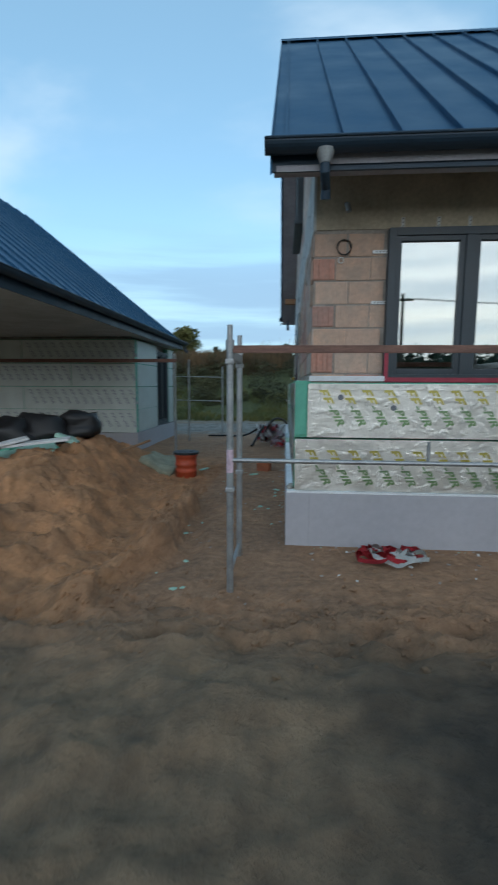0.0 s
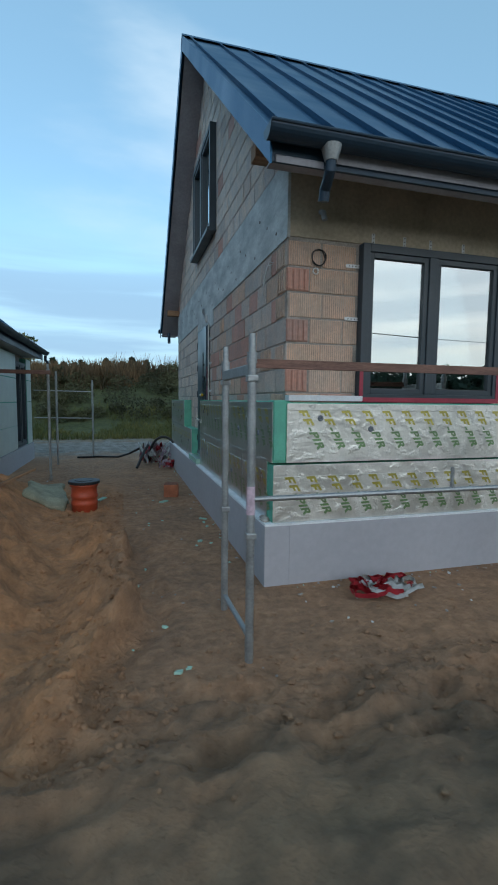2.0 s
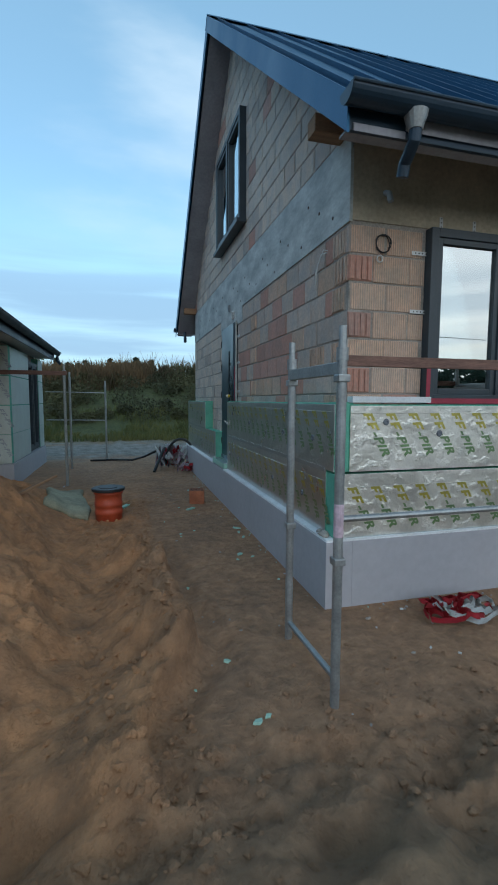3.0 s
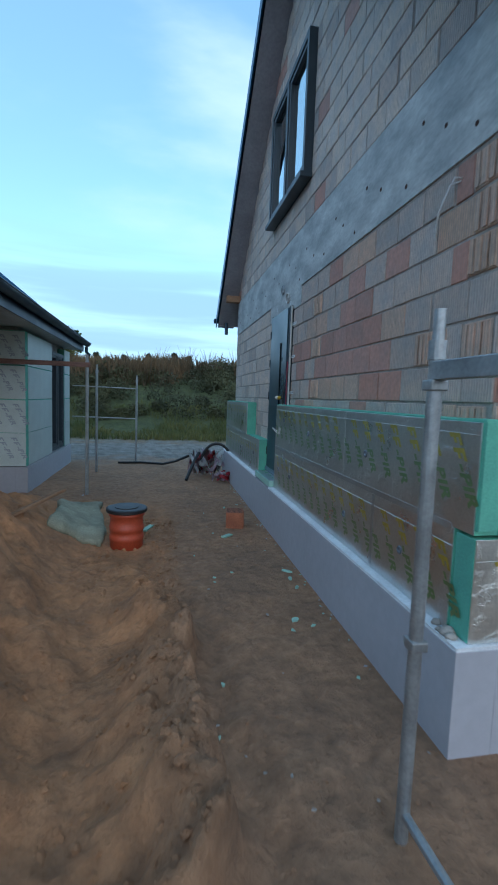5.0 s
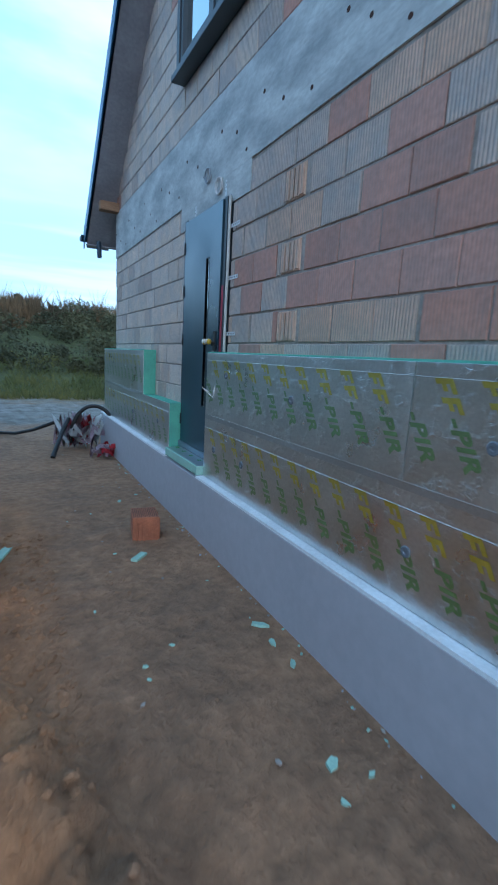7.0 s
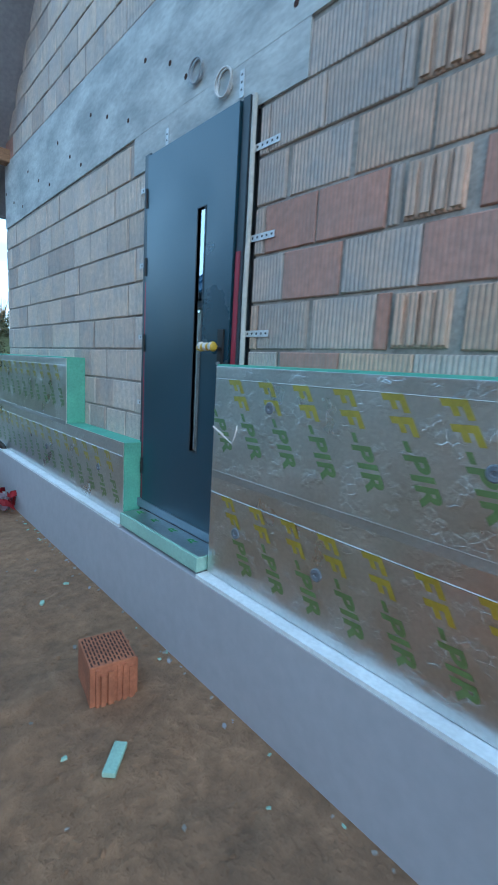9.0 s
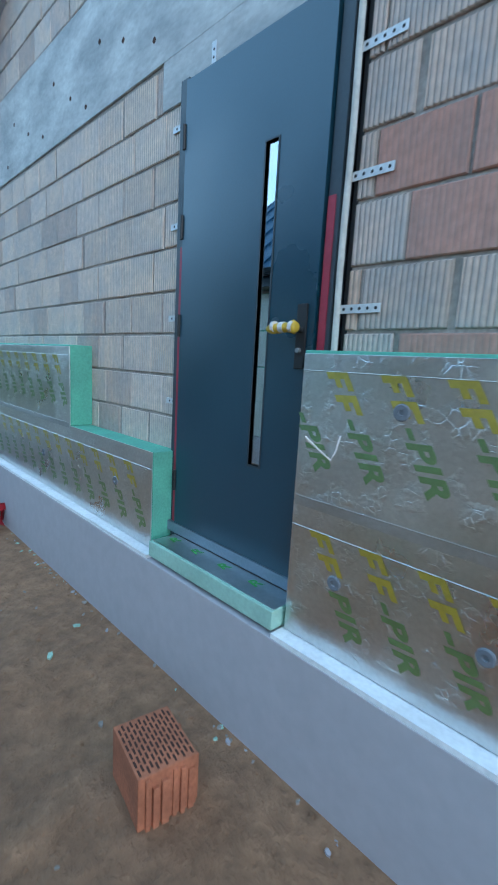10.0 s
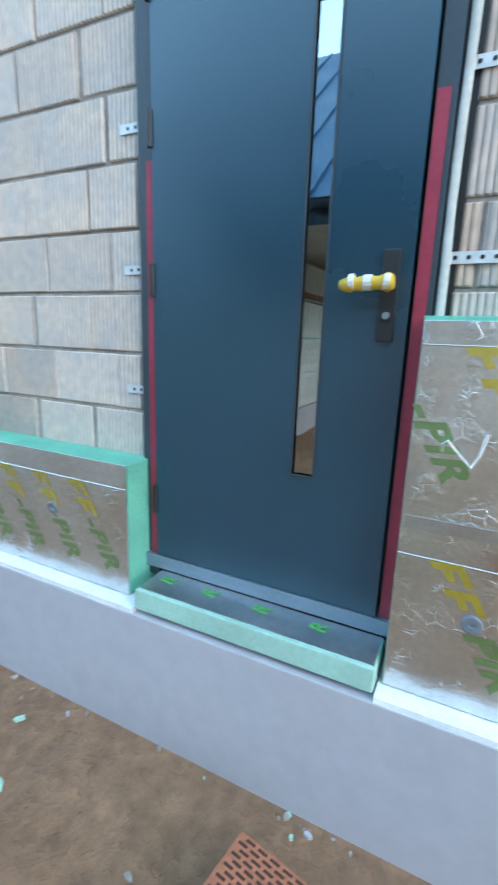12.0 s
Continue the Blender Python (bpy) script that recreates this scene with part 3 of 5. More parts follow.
def hz(x, y):
    return float(height(np.array([x]), np.array([y]))[0])


# ---- house: measures ----
WX, SY, NY, EX = 0.40, 4.24, 11.56, 12.5      # outer faces of the block walls
RIDGE_Y, RIDGE_Z, EAVE_Y, EAVE_Z, VERGE_X = 7.90, 6.80, 3.60, 3.20, 0.05
SLOPE = (RIDGE_Z - EAVE_Z) / (RIDGE_Y - EAVE_Y)


def roof_z(y):
    return RIDGE_Z - SLOPE * abs(y - RIDGE_Y)


WEST = Matrix(((0, 1, 0, WX), (-1, 0, 0, 0), (0, 0, 1, 0), (0, 0, 0, 1)))     # local x runs towards -y, local -y faces out
SOUTH = Matrix.Translation((0, SY, 0))
T = 0.25                                                                      # wall thickness
DOOR_Y0, DOOR_Y1, DOOR_Z0, DOOR_Z1 = 7.565, 8.54, 0.45, 2.66
UP_Y0, UP_Y1, UP_Z0, UP_Z1 = 7.14, 8.70, 3.88, 5.26
FW_X0, FW_X1, FW_Z0, FW_Z1 = 1.04, 2.47, 1.50, 2.80

# west wall: core of mortar, blocks laid on its face
bm = bmesh.new()
for y0, y1, z0, z1 in ((SY + 0.0085, DOOR_Y0, -0.3, 3.3), (DOOR_Y1, NY, -0.3, 3.3), (DOOR_Y0, DOOR_Y1, DOOR_Z1, 3.3), (DOOR_Y0, DOOR_Y1, -0.3, DOOR_Z0)):
    box(bm, WX + 0.008, WX + T, y0, y1, z0, z1)


def under(y):
    return roof_z(y) - 0.14


prism(bm, [(SY, 3.3), (UP_Y0, 3.3), (UP_Y0, under(UP_Y0)), (SY, under(SY) if under(SY) > 3.31 else 3.31)], WX + 0.008, WX + T)
prism(bm, [(UP_Y1, 3.3), (NY, 3.3), (NY, max(under(NY), 3.31)), (UP_Y1, under(UP_Y1))], WX + 0.008, WX + T)
prism(bm, [(UP_Y0, 3.3), (UP_Y1, 3.3), (UP_Y1, UP_Z0), (UP_Y0, UP_Z0)], WX + 0.008, WX + T)
prism(bm, [(UP_Y0, UP_Z1), (UP_Y1, UP_Z1), (UP_Y1, under(UP_Y1)), (RIDGE_Y, under(RIDGE_Y)), (UP_Y0, under(UP_Y0))], WX + 0.008, WX + T)
wall_west = thing("wall_west", bm, MORTAR, "gable wall of unplastered fired clay blocks with grey joints", "wall", kind="structure")

bm = bmesh.new()
for x0, x1, z0, z1 in ((WX + T, FW_X0, -0.3, 3.3), (FW_X1, EX, -0.3, 3.3), (FW_X0, FW_X1, FW_Z1, 3.3), (FW_X0, FW_X1, -0.3, FW_Z0)):
    box(bm, x0, x1, SY + 0.008, SY + T, z0, z1)
box(bm, WX + 0.02, WX + T, SY + 0.0066, SY + 0.008, 0.5, 2.8)
wall_south = thing("wall_south", bm, MORTAR, "front wall of unplastered fired clay blocks", "wall", kind="structure")
thing("wall_north", boxes((WX + T, EX, NY - T, NY, -0.3, 3.3)), INSIDE, "plain back wall of the house", "wall", kind="structure")
bm = boxes((EX - T, EX, SY + T, NY - T, -0.3, 3.3))
prism(bm, [(SY + T, 3.3), (NY - T, 3.3), (RIDGE_Y, under(RIDGE_Y) - 0.2)], EX - T, EX)
thing("wall_east", bm, INSIDE, "plain far gable wall of the house", "wall", kind="structure")
thing("floor", boxes((WX + T, EX - T, SY + T, NY - T, 0.42, 0.5)), INSIDE, "bare concrete floor inside the house", "floor", kind="structure")
thing("ceiling", boxes((WX + T, EX - T, SY + T, NY - T, 3.05, 3.2)), INSIDE, "bare concrete ceiling inside the house", "ceiling", kind="structure")

# concrete ring beam: upper course proud, dips over the door
bm = boxes((WX - 0.004, WX + 0.02, SY, NY, 2.80, 3.42), (WX - 0.003, WX + 0.02, 7.31, 8.70, 2.59, 2.80))
beam = thing("ring_beam", bm, CONCRETE, "grey cast concrete ring beam stained along the gable wall", "beam", kind="structure")
bm = boxes((WX + 0.02, EX, SY - 0.004, SY + 0.02, 2.81, 3.575))
thing("lintel_beam", bm, RENDER_BASE, "brownish mortar-coated lintel band above the front window", "beam", kind="structure")
# tie holes are small dark discs; their inner shade is only colour
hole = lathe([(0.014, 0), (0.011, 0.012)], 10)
hole_me = finish(hole, "tie_hole", HOLE_SHADE)
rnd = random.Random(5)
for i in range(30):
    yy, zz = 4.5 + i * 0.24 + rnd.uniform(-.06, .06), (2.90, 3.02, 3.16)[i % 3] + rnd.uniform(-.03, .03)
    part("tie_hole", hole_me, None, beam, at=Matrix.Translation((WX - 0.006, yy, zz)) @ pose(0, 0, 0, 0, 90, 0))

# ---- house: roof ----
def roof_slab(name, sign, label):
    """One slope: sheet, standing seams, soffit below."""
    y_eave = EAVE_Y if sign < 0 else 2 * RIDGE_Y - EAVE_Y
    bm = bmesh.new()
    n = Vector((0, sign * SLOPE, 1)).normalized()
    prism(bm, [(y_eave, EAVE_Z), (RIDGE_Y, RIDGE_Z), (RIDGE_Y, RIDGE_Z - 0.05), (y_eave, EAVE_Z - 0.05)], VERGE_X, EX + 0.4)
    roof = thing(name, bm, ROOF, label, "roof", kind="structure")
    x = VERGE_X + 0.10
    seam = None
    while x < EX + 0.3:
        if seam is None:
            b = bmesh.new()
            prism(b, [(y_eave - 0.0, EAVE_Z), (RIDGE_Y, RIDGE_Z), (RIDGE_Y, RIDGE_Z + 0.035), (y_eave - sign * -0.02, EAVE_Z + 0.035)], -0.009, 0.009)
            seam = finish(b, "seam", ROOF)
        part("seam", seam, None, roof, at=Matrix.Translation((x, 0, 0)))
        x += 0.43
    b = bmesh.new()
    prism(b, [(y_eave, EAVE_Z - 0.14), (RIDGE_Y, RIDGE_Z - 0.14), (RIDGE_Y, RIDGE_Z - 0.18), (y_eave, EAVE_Z - 0.18)], VERGE_X + 0.03, WX + 0.01)
    part("soffit", b, SOFFIT, roof, "grey boarded soffit")
    b = bmesh.new()
    prism(b, [(y_eave, EAVE_Z - 0.055), (RIDGE_Y, RIDGE_Z - 0.055), (RIDGE_Y, RIDGE_Z - 0.135), (y_eave, EAVE_Z - 0.135)], WX + 0.02, EX + 0.3)
    part("decking", b, SOFFIT, roof)
    b = bmesh.new()
    prism(b, [(y_eave + sign * 0.01, EAVE_Z + 0.02), (RIDGE_Y, RIDGE_Z + 0.02), (RIDGE_Y, RIDGE_Z - 0.20), (y_eave + sign * 0.01, EAVE_Z - 0.20)], VERGE_X - 0.016, VERGE_X - 0.002)
    part("verge_flashing", b, ROOF, roof, "folded blue-grey verge flashing")
    lo, hi = sorted((y_eave + sign * -0.05, SY if sign < 0 else NY))
    b = boxes((VERGE_X + 0.01, EX, lo + 0.01, lo + 0.09, 3.04, 3.055) if sign < 0 else (VERGE_X + 0.01, EX, hi - 0.09, hi - 0.01, 3.04, 3.055))
    part("eave_board", b, SOFFIT, roof, "grey eave board")
    return roof


roof_s = roof_slab("roof_south", -1, "blue-grey standing seam sheet steel roof slope")
roof_n = roof_slab("roof_north", 1, "blue-grey standing seam roof slope facing away")
part("ridge_cap", prism(bmesh.new(), [(RIDGE_Y - 0.14, RIDGE_Z - 0.08), (RIDGE_Y, RIDGE_Z + 0.045), (RIDGE_Y + 0.14, RIDGE_Z - 0.08), (RIDGE_Y, RIDGE_Z + 0.03)], VERGE_X - 0.02, EX + 0.4), ROOF, roof_s)
for y in (4.36, 11.44):
    bm = boxes((VERGE_X + 0.09, WX + 0.1, y - 0.07, y + 0.07, 3.40, 3.52), bevel=0.006)
    thing("wall_plate_end", bm, TIMBER, "sawn brown timber plate end under the gable overhang", "beam", kind="structure")


def gutter(x0, x1, y, z, r, mat):
    """Half-round gutter with rolled lip and end caps; runs along local x."""
    bm = bmesh.new()
    prof = [(y + r * math.cos(a), z - r * math.sin(a)) for a in np.linspace(0, math.pi, 13)]
    inner = [(y + (r - 0.005) * math.cos(a), z - (r - 0.005) * math.sin(a)) for a in np.linspace(math.pi, 0, 13)]
    prism(bm, prof + inner, x0, x1)
    tube(bm, [(x0, y - r, z), (x1, y - r, z)], 0.011, 8)
    for x in (x0, x1):
        prism(bm, prof, x - 0.003, x + 0.003)
    return bm


gut = thing("gutter", gutter(0.0, EX, 3.535, 3.19, 0.078, ROOF_TRIM), ROOF_TRIM, "dark graphite half-round roof gutter along the eave", "gutter")
part("outlet", tubes(([(0.43, 3.535, 3.13), (0.43, 3.535, 3.04)], [0.07, 0.04]), sides=16), GALV, gut, "grey funnel outlet")
part("spout", tubes(([(0.43, 3.535, 3.05), (0.43, 3.54, 2.99), (0.44, 3.60, 2.95), (0.45, 3.66, 2.92), (0.45, 3.68, 2.85)], 0.036), sides=14), ROOF_TRIM, gut, "open downpipe bend")
part("fascia", boxes((0.04, EX, 3.615, 3.64, 3.03, 3.145)), ROOF_TRIM, gut)
thing("gutter", gutter(0.0, EX, 2 * RIDGE_Y - 3.535, 3.19, 0.078, ROOF_TRIM), ROOF_TRIM, "dark graphite gutter along the far eave", "gutter")
thing("downpipe", tubes(([(0.22, 11.95, 3.08), (0.22, 11.9, 2.85)], 0.035)), ROOF_TRIM, "short dark downpipe stub under the far eave", "downpipe")


# ---- windows and door ----
def window(name, m, x0, x1, z0, z1, split, label, proud=0.07, lower=None):
    """Frame bars, sash bars and panes in facade coordinates."""
    w = thing(name, None, None, label, "window", kind="structure", at=m)
    f = 0.065
    part("window_frame", boxes((x0, x0 + f, -proud, 0.03, z0, z1), (x1 - f, x1, -proud, 0.03, z0, z1), (x0 + f, x1 - f, -proud, 0.03, z1 - f, z1),
                               (x0 + f, x1 - f, -proud, 0.03, z0, z0 + f), (split - 0.04, split + 0.04, -proud, 0.03, z0 + f, z1 - f), bevel=0.004), FRAME, w, "anthracite profile frame")
    for a, b in ((x0 + f, split - 0.04), (split + 0.04, x1 - f)):
        s = 0.045
        part("sash", boxes((a, a + s, -proud + 0.014, 0.01, z0 + f, z1 - f), (b - s, b, -proud + 0.014, 0.01, z0 + f, z1 - f),
                           (a + s, b - s, -proud + 0.014, 0.01, z1 - f - s, z1 - f), (a + s, b - s, -proud + 0.014, 0.01, z0 + f, z0 + f + s), bevel=0.004), FRAME, w)
        pane = part("pane", boxes((a + s, b - s, -0.032, -0.026, z0 + f + s, z1 - f - s)), GLASS, w, "reflecting glass")
        pane.visible_shadow = False
        part("gasket", boxes((a + s, b - s, -0.036, -0.024, z0 + f + s, z0 + f + s + 0.006), (a + s, b - s, -0.036, -0.024, z1 - f - s - 0.006, z1 - f - s)), BLACK, w)
    return w


w1 = window("window_1", SOUTH, FW_X0, FW_X1, FW_Z0, FW_Z1, 1.72, "two-light anthracite window with sky reflections and red tape")
part("red_tape", boxes((FW_X0 - 0.004, FW_X0 + 0.03, -0.075, -0.071, FW_Z0, FW_Z0 + 0.26), (FW_X1 - 0.03, FW_X1 + 0.004, -0.075, -0.071, FW_Z0, FW_Z0 + 0.26),
                       (FW_X0, FW_X1, -0.076, -0.072, FW_Z0 - 0.005, FW_Z0 + 0.035)), RED_TAPE, w1, "red protective tape")
w2 = window("window_2", WEST, -UP_Y1, -UP_Y0, UP_Z0, UP_Z1, -7.92, "upper gable window with dark frame reflecting the sky", proud=0.09)
part("window_sill", boxes((-UP_Y1 - 0.02, -UP_Y0 + 0.02, -0.13, 0.0, UP_Z0 - 0.05, UP_Z0), bevel=0.006), FRAME, w2)


def strap(m, x, z, length, upright=False, label="perforated galvanised fixing strap"):
    bm = boxes((0, length, -0.004, -0.001, -0.014, 0.014)) if not upright else boxes((-0.014, 0.014, -0.004, -0.001, 0, length))
    s = thing("fixing_strap", bm, STRAP, label, "bracket", "fixing straps", at=m @ Matrix.Translation((x, -0.004, z)))
    d = 0.03
    while d < length:
        c = (d, -0.0047, 0) if not upright else (0, -0.0047, d)
        # perforation drawn as a black disc, its shade painted on the uncut strap
        part("slot", lathe([(0.0055, 0), (0.0055, 0.0006)], 8), BLACK, s, at=Matrix.Translation(c) @ pose(0, 0, 0, 90, 0, 0))
        d += 0.03
    return s


for x in (1.16, 1.46, 1.72, 2.06):
    strap(SOUTH, x, 2.80, 0.10, True)
for z in (2.62, 2.19, 1.78):
    strap(SOUTH, 0.915, z, 0.125)
    strap(SOUTH, 2.47, z, 0.09)

# door leaf in facade coordinates: local x = -y
door = thing("door_1", None, None, "closed anthracite front door with narrow glass slot and taped handle", "door", kind="structure", at=WEST)
LX0, LX1, LZ0, LZ1 = -8.45, -7.66, 0.645, 2.62
S0, S1, SZ0, SZ1 = -7.945, -7.882, 1.04, 2.24
leaf = boxes((LX0, S0, -0.045, 0.03, LZ0, LZ1), (S1, LX1, -0.045, 0.03, LZ0, LZ1), (S0, S1, -0.045, 0.03, LZ0, SZ0), (S0, S1, -0.045, 0.03, SZ1, LZ1))
leaf = part("leaf", leaf, DOOR, door, "smooth dark blue-grey door leaf")
part("slot_trim", boxes((S0 - 0.006, S0, -0.048, -0.02, SZ0 - 0.006, SZ1 + 0.006), (S1, S1 + 0.006, -0.048, -0.02, SZ0 - 0.006, SZ1 + 0.006), (S0, S1, -0.048, -0.02, SZ0 - 0.006, SZ0), (S0, S1, -0.048, -0.02, SZ1, SZ1 + 0.006)), FRAME, leaf)
pane = part("pane", boxes((S0, S1, -0.036, -0.032, SZ0, SZ1)), GLASS, leaf, "slim glass pane")
part("door_frame", boxes((-8.515, LX0 - 0.004, -0.03, 0.05, 0.55, 2.645), (LX1 + 0.004, -7.602, -0.005, 0.05, 0.55, 2.645), (LX0 - 0.004, LX1 + 0.004, -0.005, 0.05, LZ1 + 0.004, 2.645), bevel=0.003), FRAME, door, "anthracite door frame")
part("frame_rebate", boxes((LX1 + 0.008, -7.606, -0.032, -0.0055, 0.6, 2.63)), FRAME, door)
part("threshold", boxes((-8.515, -7.602, -0.05, 0.05, 0.5915, 0.642), bevel=0.004), SILL_METAL, door, "metal threshold")
part("red_tape", boxes((-8.482, -8.456, -0.034, -0.0305, 0.60, 1.95), (LX1 + 0.010, LX1 + 0.040, -0.036, -0.0325, 0.60, 2.0)), RED_TAPE, door, "strips of red masking tape")
plate = part("handle_plate", boxes((-7.732, -7.690, -0.056, -0.045, 1.435, 1.66), bevel=0.003), BLACK, door, "black long handle plate")
part("lock_cylinder", lathe([(0.009, 0), (0.009, 0.012)], 14), GALV, plate, at=Matrix.Translation((-7.711, -0.056, 1.50)) @ pose(0, 0, 0, 90, 0, 0))
hb = tubes(([(-7.708, -0.05, 1.57), (-7.708, -0.095, 1.57), (-7.725, -0.10, 1.575), (-7.815, -0.10, 1.573)], 0.010), sides=12)
hd = part("lever_handle", hb, BLACK, door)
wrap_pts = [(-7.692 - i * 0.0133, -0.10, 1.577 - 0.0006 * i) for i in range(11)]
part("tape_wrap", tubes((wrap_pts, [0.016, 0.024, 0.019, 0.016, 0.018, 0.016, 0.019, 0.016, 0.020, 0.017, 0.012]), sides=12), YELLOW_TAPE, hd, "yellow tape wound round the lever", smooth=True)
part("tape_patch", tubes(([(-7.744, -0.102, 1.576), (-7.764, -0.102, 1.576)], 0.0192), ([(-7.788, -0.102, 1.578), (-7.800, -0.102, 1.577)], 0.0205), ([(-7.702, -0.105, 1.576), (-7.716, -0.107, 1.578)], 0.0195), sides=12), WHITE, hd, "white film showing through")
for z in (0.86, 1.60, 2.03, 2.40):
    part("hinge", tubes(([(-8.455, -0.046, z - 0.05), (-8.455, -0.046, z + 0.05)], 0.009), sides=10), BLACK, door)
for z in (2.48, 2.06, 1.64, 1.24):
    strap(WEST, -8.60, z, 0.085)
for z in (2.42, 2.05, 1.64):
    strap(WEST, -7.600, z, 0.165)
thing("packing_strip", tubes(([(-7.590 + 0.002 * math.sin(k * 1.3), -0.018, 0.6 + k * 0.145) for k in range(15)], 0.0115), sides=10), CORD, "pale foam sealing strip beside the door frame", "strip", at=WEST)
# black strip stands for the shade in the open joint by the frame
thing("gap_shade", boxes((-7.580, -7.562, 0.004, 0.03, 0.6, 2.6)), BLACK, "black strip painted as the shade in the gap between door frame and blocks", "gap", kind="structure", at=WEST)
strap(WEST, -8.32, 2.645, 0.09, True)
strap(WEST, -7.70, 2.66, 0.11, True)

# ---- plinth and insulation ----
PX, PY = 0.19, 4.078
bm = boxes((PX, WX, PY, NY + 0.15, -0.25, 0.495), (WX, EX, PY, SY, -0.25, 0.495), bevel=0.004)
thing("plinth", bm, PLINTH, "smooth grey-lilac coated insulated plinth round the house base", "plinth", kind="structure")
bm = boxes((PX + 0.004, WX, PY + 0.004, 7.62, 0.495, 0.512), (PX + 0.004, WX, 8.44, NY + 0.14, 0.495, 0.512), (WX, EX, PY + 0.004, SY, 0.495, 0.512))
thing("ledge_strip", bm, WHITE_XPS, "bright white ledge strip on top of the plinth", "trim", kind="structure")


def print_meshes():
    """One printed mark: two yellow angular shapes followed by the green word PIR; local x along the word, z up, facing -y."""
    bm = bmesh.new()
    for k in range(2):
        o = k * 0.056
        for a0, a1, b0, b1 in ((0, 0.017, 0, 0.062), (0.017, 0.046, 0.045, 0.062), (0.017, 0.038, 0.017, 0.033)):
            p = [bm.verts.new((o + a, 0, b)) for a, b in ((a0, b0), (a1, b0), (a1, b1), (a0, b1))]
            bm.faces.new(p)
    yellow = finish(bm, "yellow_mark", YELLOW)
    slant = Matrix(((0.68, 0, 1.24, 0), (0, 1, 0, 0), (-1.21, 0, 0.06, 0), (0, 0, 0, 1)))     # the word reads downwards, letters sheared
    yellow.transform(slant)
    cu = bpy.data.curves.new("word", "FONT")
    cu.body, cu.size, cu.offset, cu.space_character = "-PIR", 0.080, 0.0032, 1.10
    tmp = new("word", cu)
    bpy.context.view_layer.update()
    me = bpy.data.meshes.new_from_object(tmp.evaluated_get(bpy.context.evaluated_depsgraph_get()))
    me.transform(Matrix.Translation((0.114, 0, 0)) @ pose(0, 0, 0, 90, 0, 0))
    me.transform(slant)
    me.materials.clear()
    me.materials.append(GREEN_PRINT)
    bpy.data.objects.remove(tmp)
    bpy.data.curves.remove(cu)
    return yellow, me


YELLOW_MARK, GREEN_WORD = print_meshes()
GREY_MARK, GREY_WORD = YELLOW_MARK.copy(), GREEN_WORD.copy()
for worn in (GREY_MARK, GREY_WORD):
    worn.materials.clear()
    worn.materials.append(GREY_PLASTIC)
WASHER = finish(lathe([(0.025, 0), (0.025, 0.003), (0.021, 0.006), (0.009, 0.006), (0.007, 0.002)], 20), "washer", WASHER_GREY)


def pir_board(m, x0, x1, z0, z1, depth=0.145, marks=True, top=0.068, washers=(), first=0.094, pitch=0.1885, label="", foil=None):
    """Foil-faced foam board against a facade: foam core, foil facing, printed marks, fixing washers."""
    at = m @ Matrix.Translation((x0, -depth, z0))
    L, H = x1 - x0, z1 - z0
    b = thing("insulation_board", boxes((0, L, 0.004, depth - 0.002, 0, H - 0.002), bevel=0.003), FOAM,
              label or "foil-faced green foam insulation board with yellow and green print", "insulation", "insulation boards on the house", at=at)
    bm = bmesh.new()
    box(bm, 0.002, L - 0.002, -0.002, 0.004, 0.001, H - (0.012 if z0 > 0.9 else 0.001), bevel=0.0015)
    part("foil_facing", bm, foil or FOIL, b, "crinkled aluminium foil" if foil else "taut shiny aluminium foil")
    if marks:
        x = first
        while x < L - 0.12:
            mt = Matrix.Translation((x, -0.0035, H - top))
            part("yellow_mark" if foil is not FOIL_HAZY else "printed_mark", GREY_MARK if foil is FOIL_HAZY else YELLOW_MARK, None, b, at=mt)
            part("printed_word", GREY_WORD if foil is FOIL_HAZY else GREEN_WORD, None, b, at=mt)
            x += pitch
        if pitch - first < 0.10 and not foil:
            part("printed_word", GREEN_WORD, None, b, at=Matrix.Translation((first - pitch, -0.0035, H - top)))
        line = bmesh.new()
        prism(line, [(-0.0020, H - top + 0.0035), (-0.0042, H - top + 0.002), (-0.0020, H - top - 0.0005)], 0.004, L - 0.004)
        part("foil_crease", line, foil or FOIL, b, "raised fold along the foil")
    for wx, wz in washers:
        part("washer", WASHER, None, b, "grey plastic fixing washer", at=Matrix.Translation((wx - x0, -0.003, wz - z0)) @ pose(0, 0, 0, 90, 0, 0))
    return b


# gable side, right of the door (upper and lower course), then beyond it
pir_board(WEST, -7.61, -5.56, 1.0, 1.50, washers=((-7.25, 1.335), (-6.4, 1.25)))
pir_board(WEST, -5.56, -4.115, 1.0, 1.50, washers=((-5.2, 1.22), (-4.5, 1.22)))
pir_board(WEST, -7.61, -5.05, 0.515, 0.9995, washers=((-7.416, 0.766), (-6.953, 0.754), (-5.5, 0.74)), top=0.088, first=0.079)
pir_board(WEST, -5.05, -4.245, 0.515, 0.9995, washers=((-4.7, 0.74),), top=0.088)
pir_board(WEST, -11.70, -9.45, 1.0, 1.50)
pir_board(WEST, -11.70, -8.50, 0.515, 0.9995, washers=((-8.86, 0.78), (-9.9, 0.75)), top=0.088)
for x0, x1, z0, z1 in ((-7.60, -4.26, 0.985, 1.018), (-5.066, -5.034, 0.53, 0.984), (-11.6, -9.46, 0.985, 1.016)):
    thing("foil_tape", boxes((x0, x1, -0.1505, -0.1482, z0, z1)), FOIL_DULL, "silver joint tape stuck along the insulation seam", "tape", "joint tapes on the insulation", at=WEST)
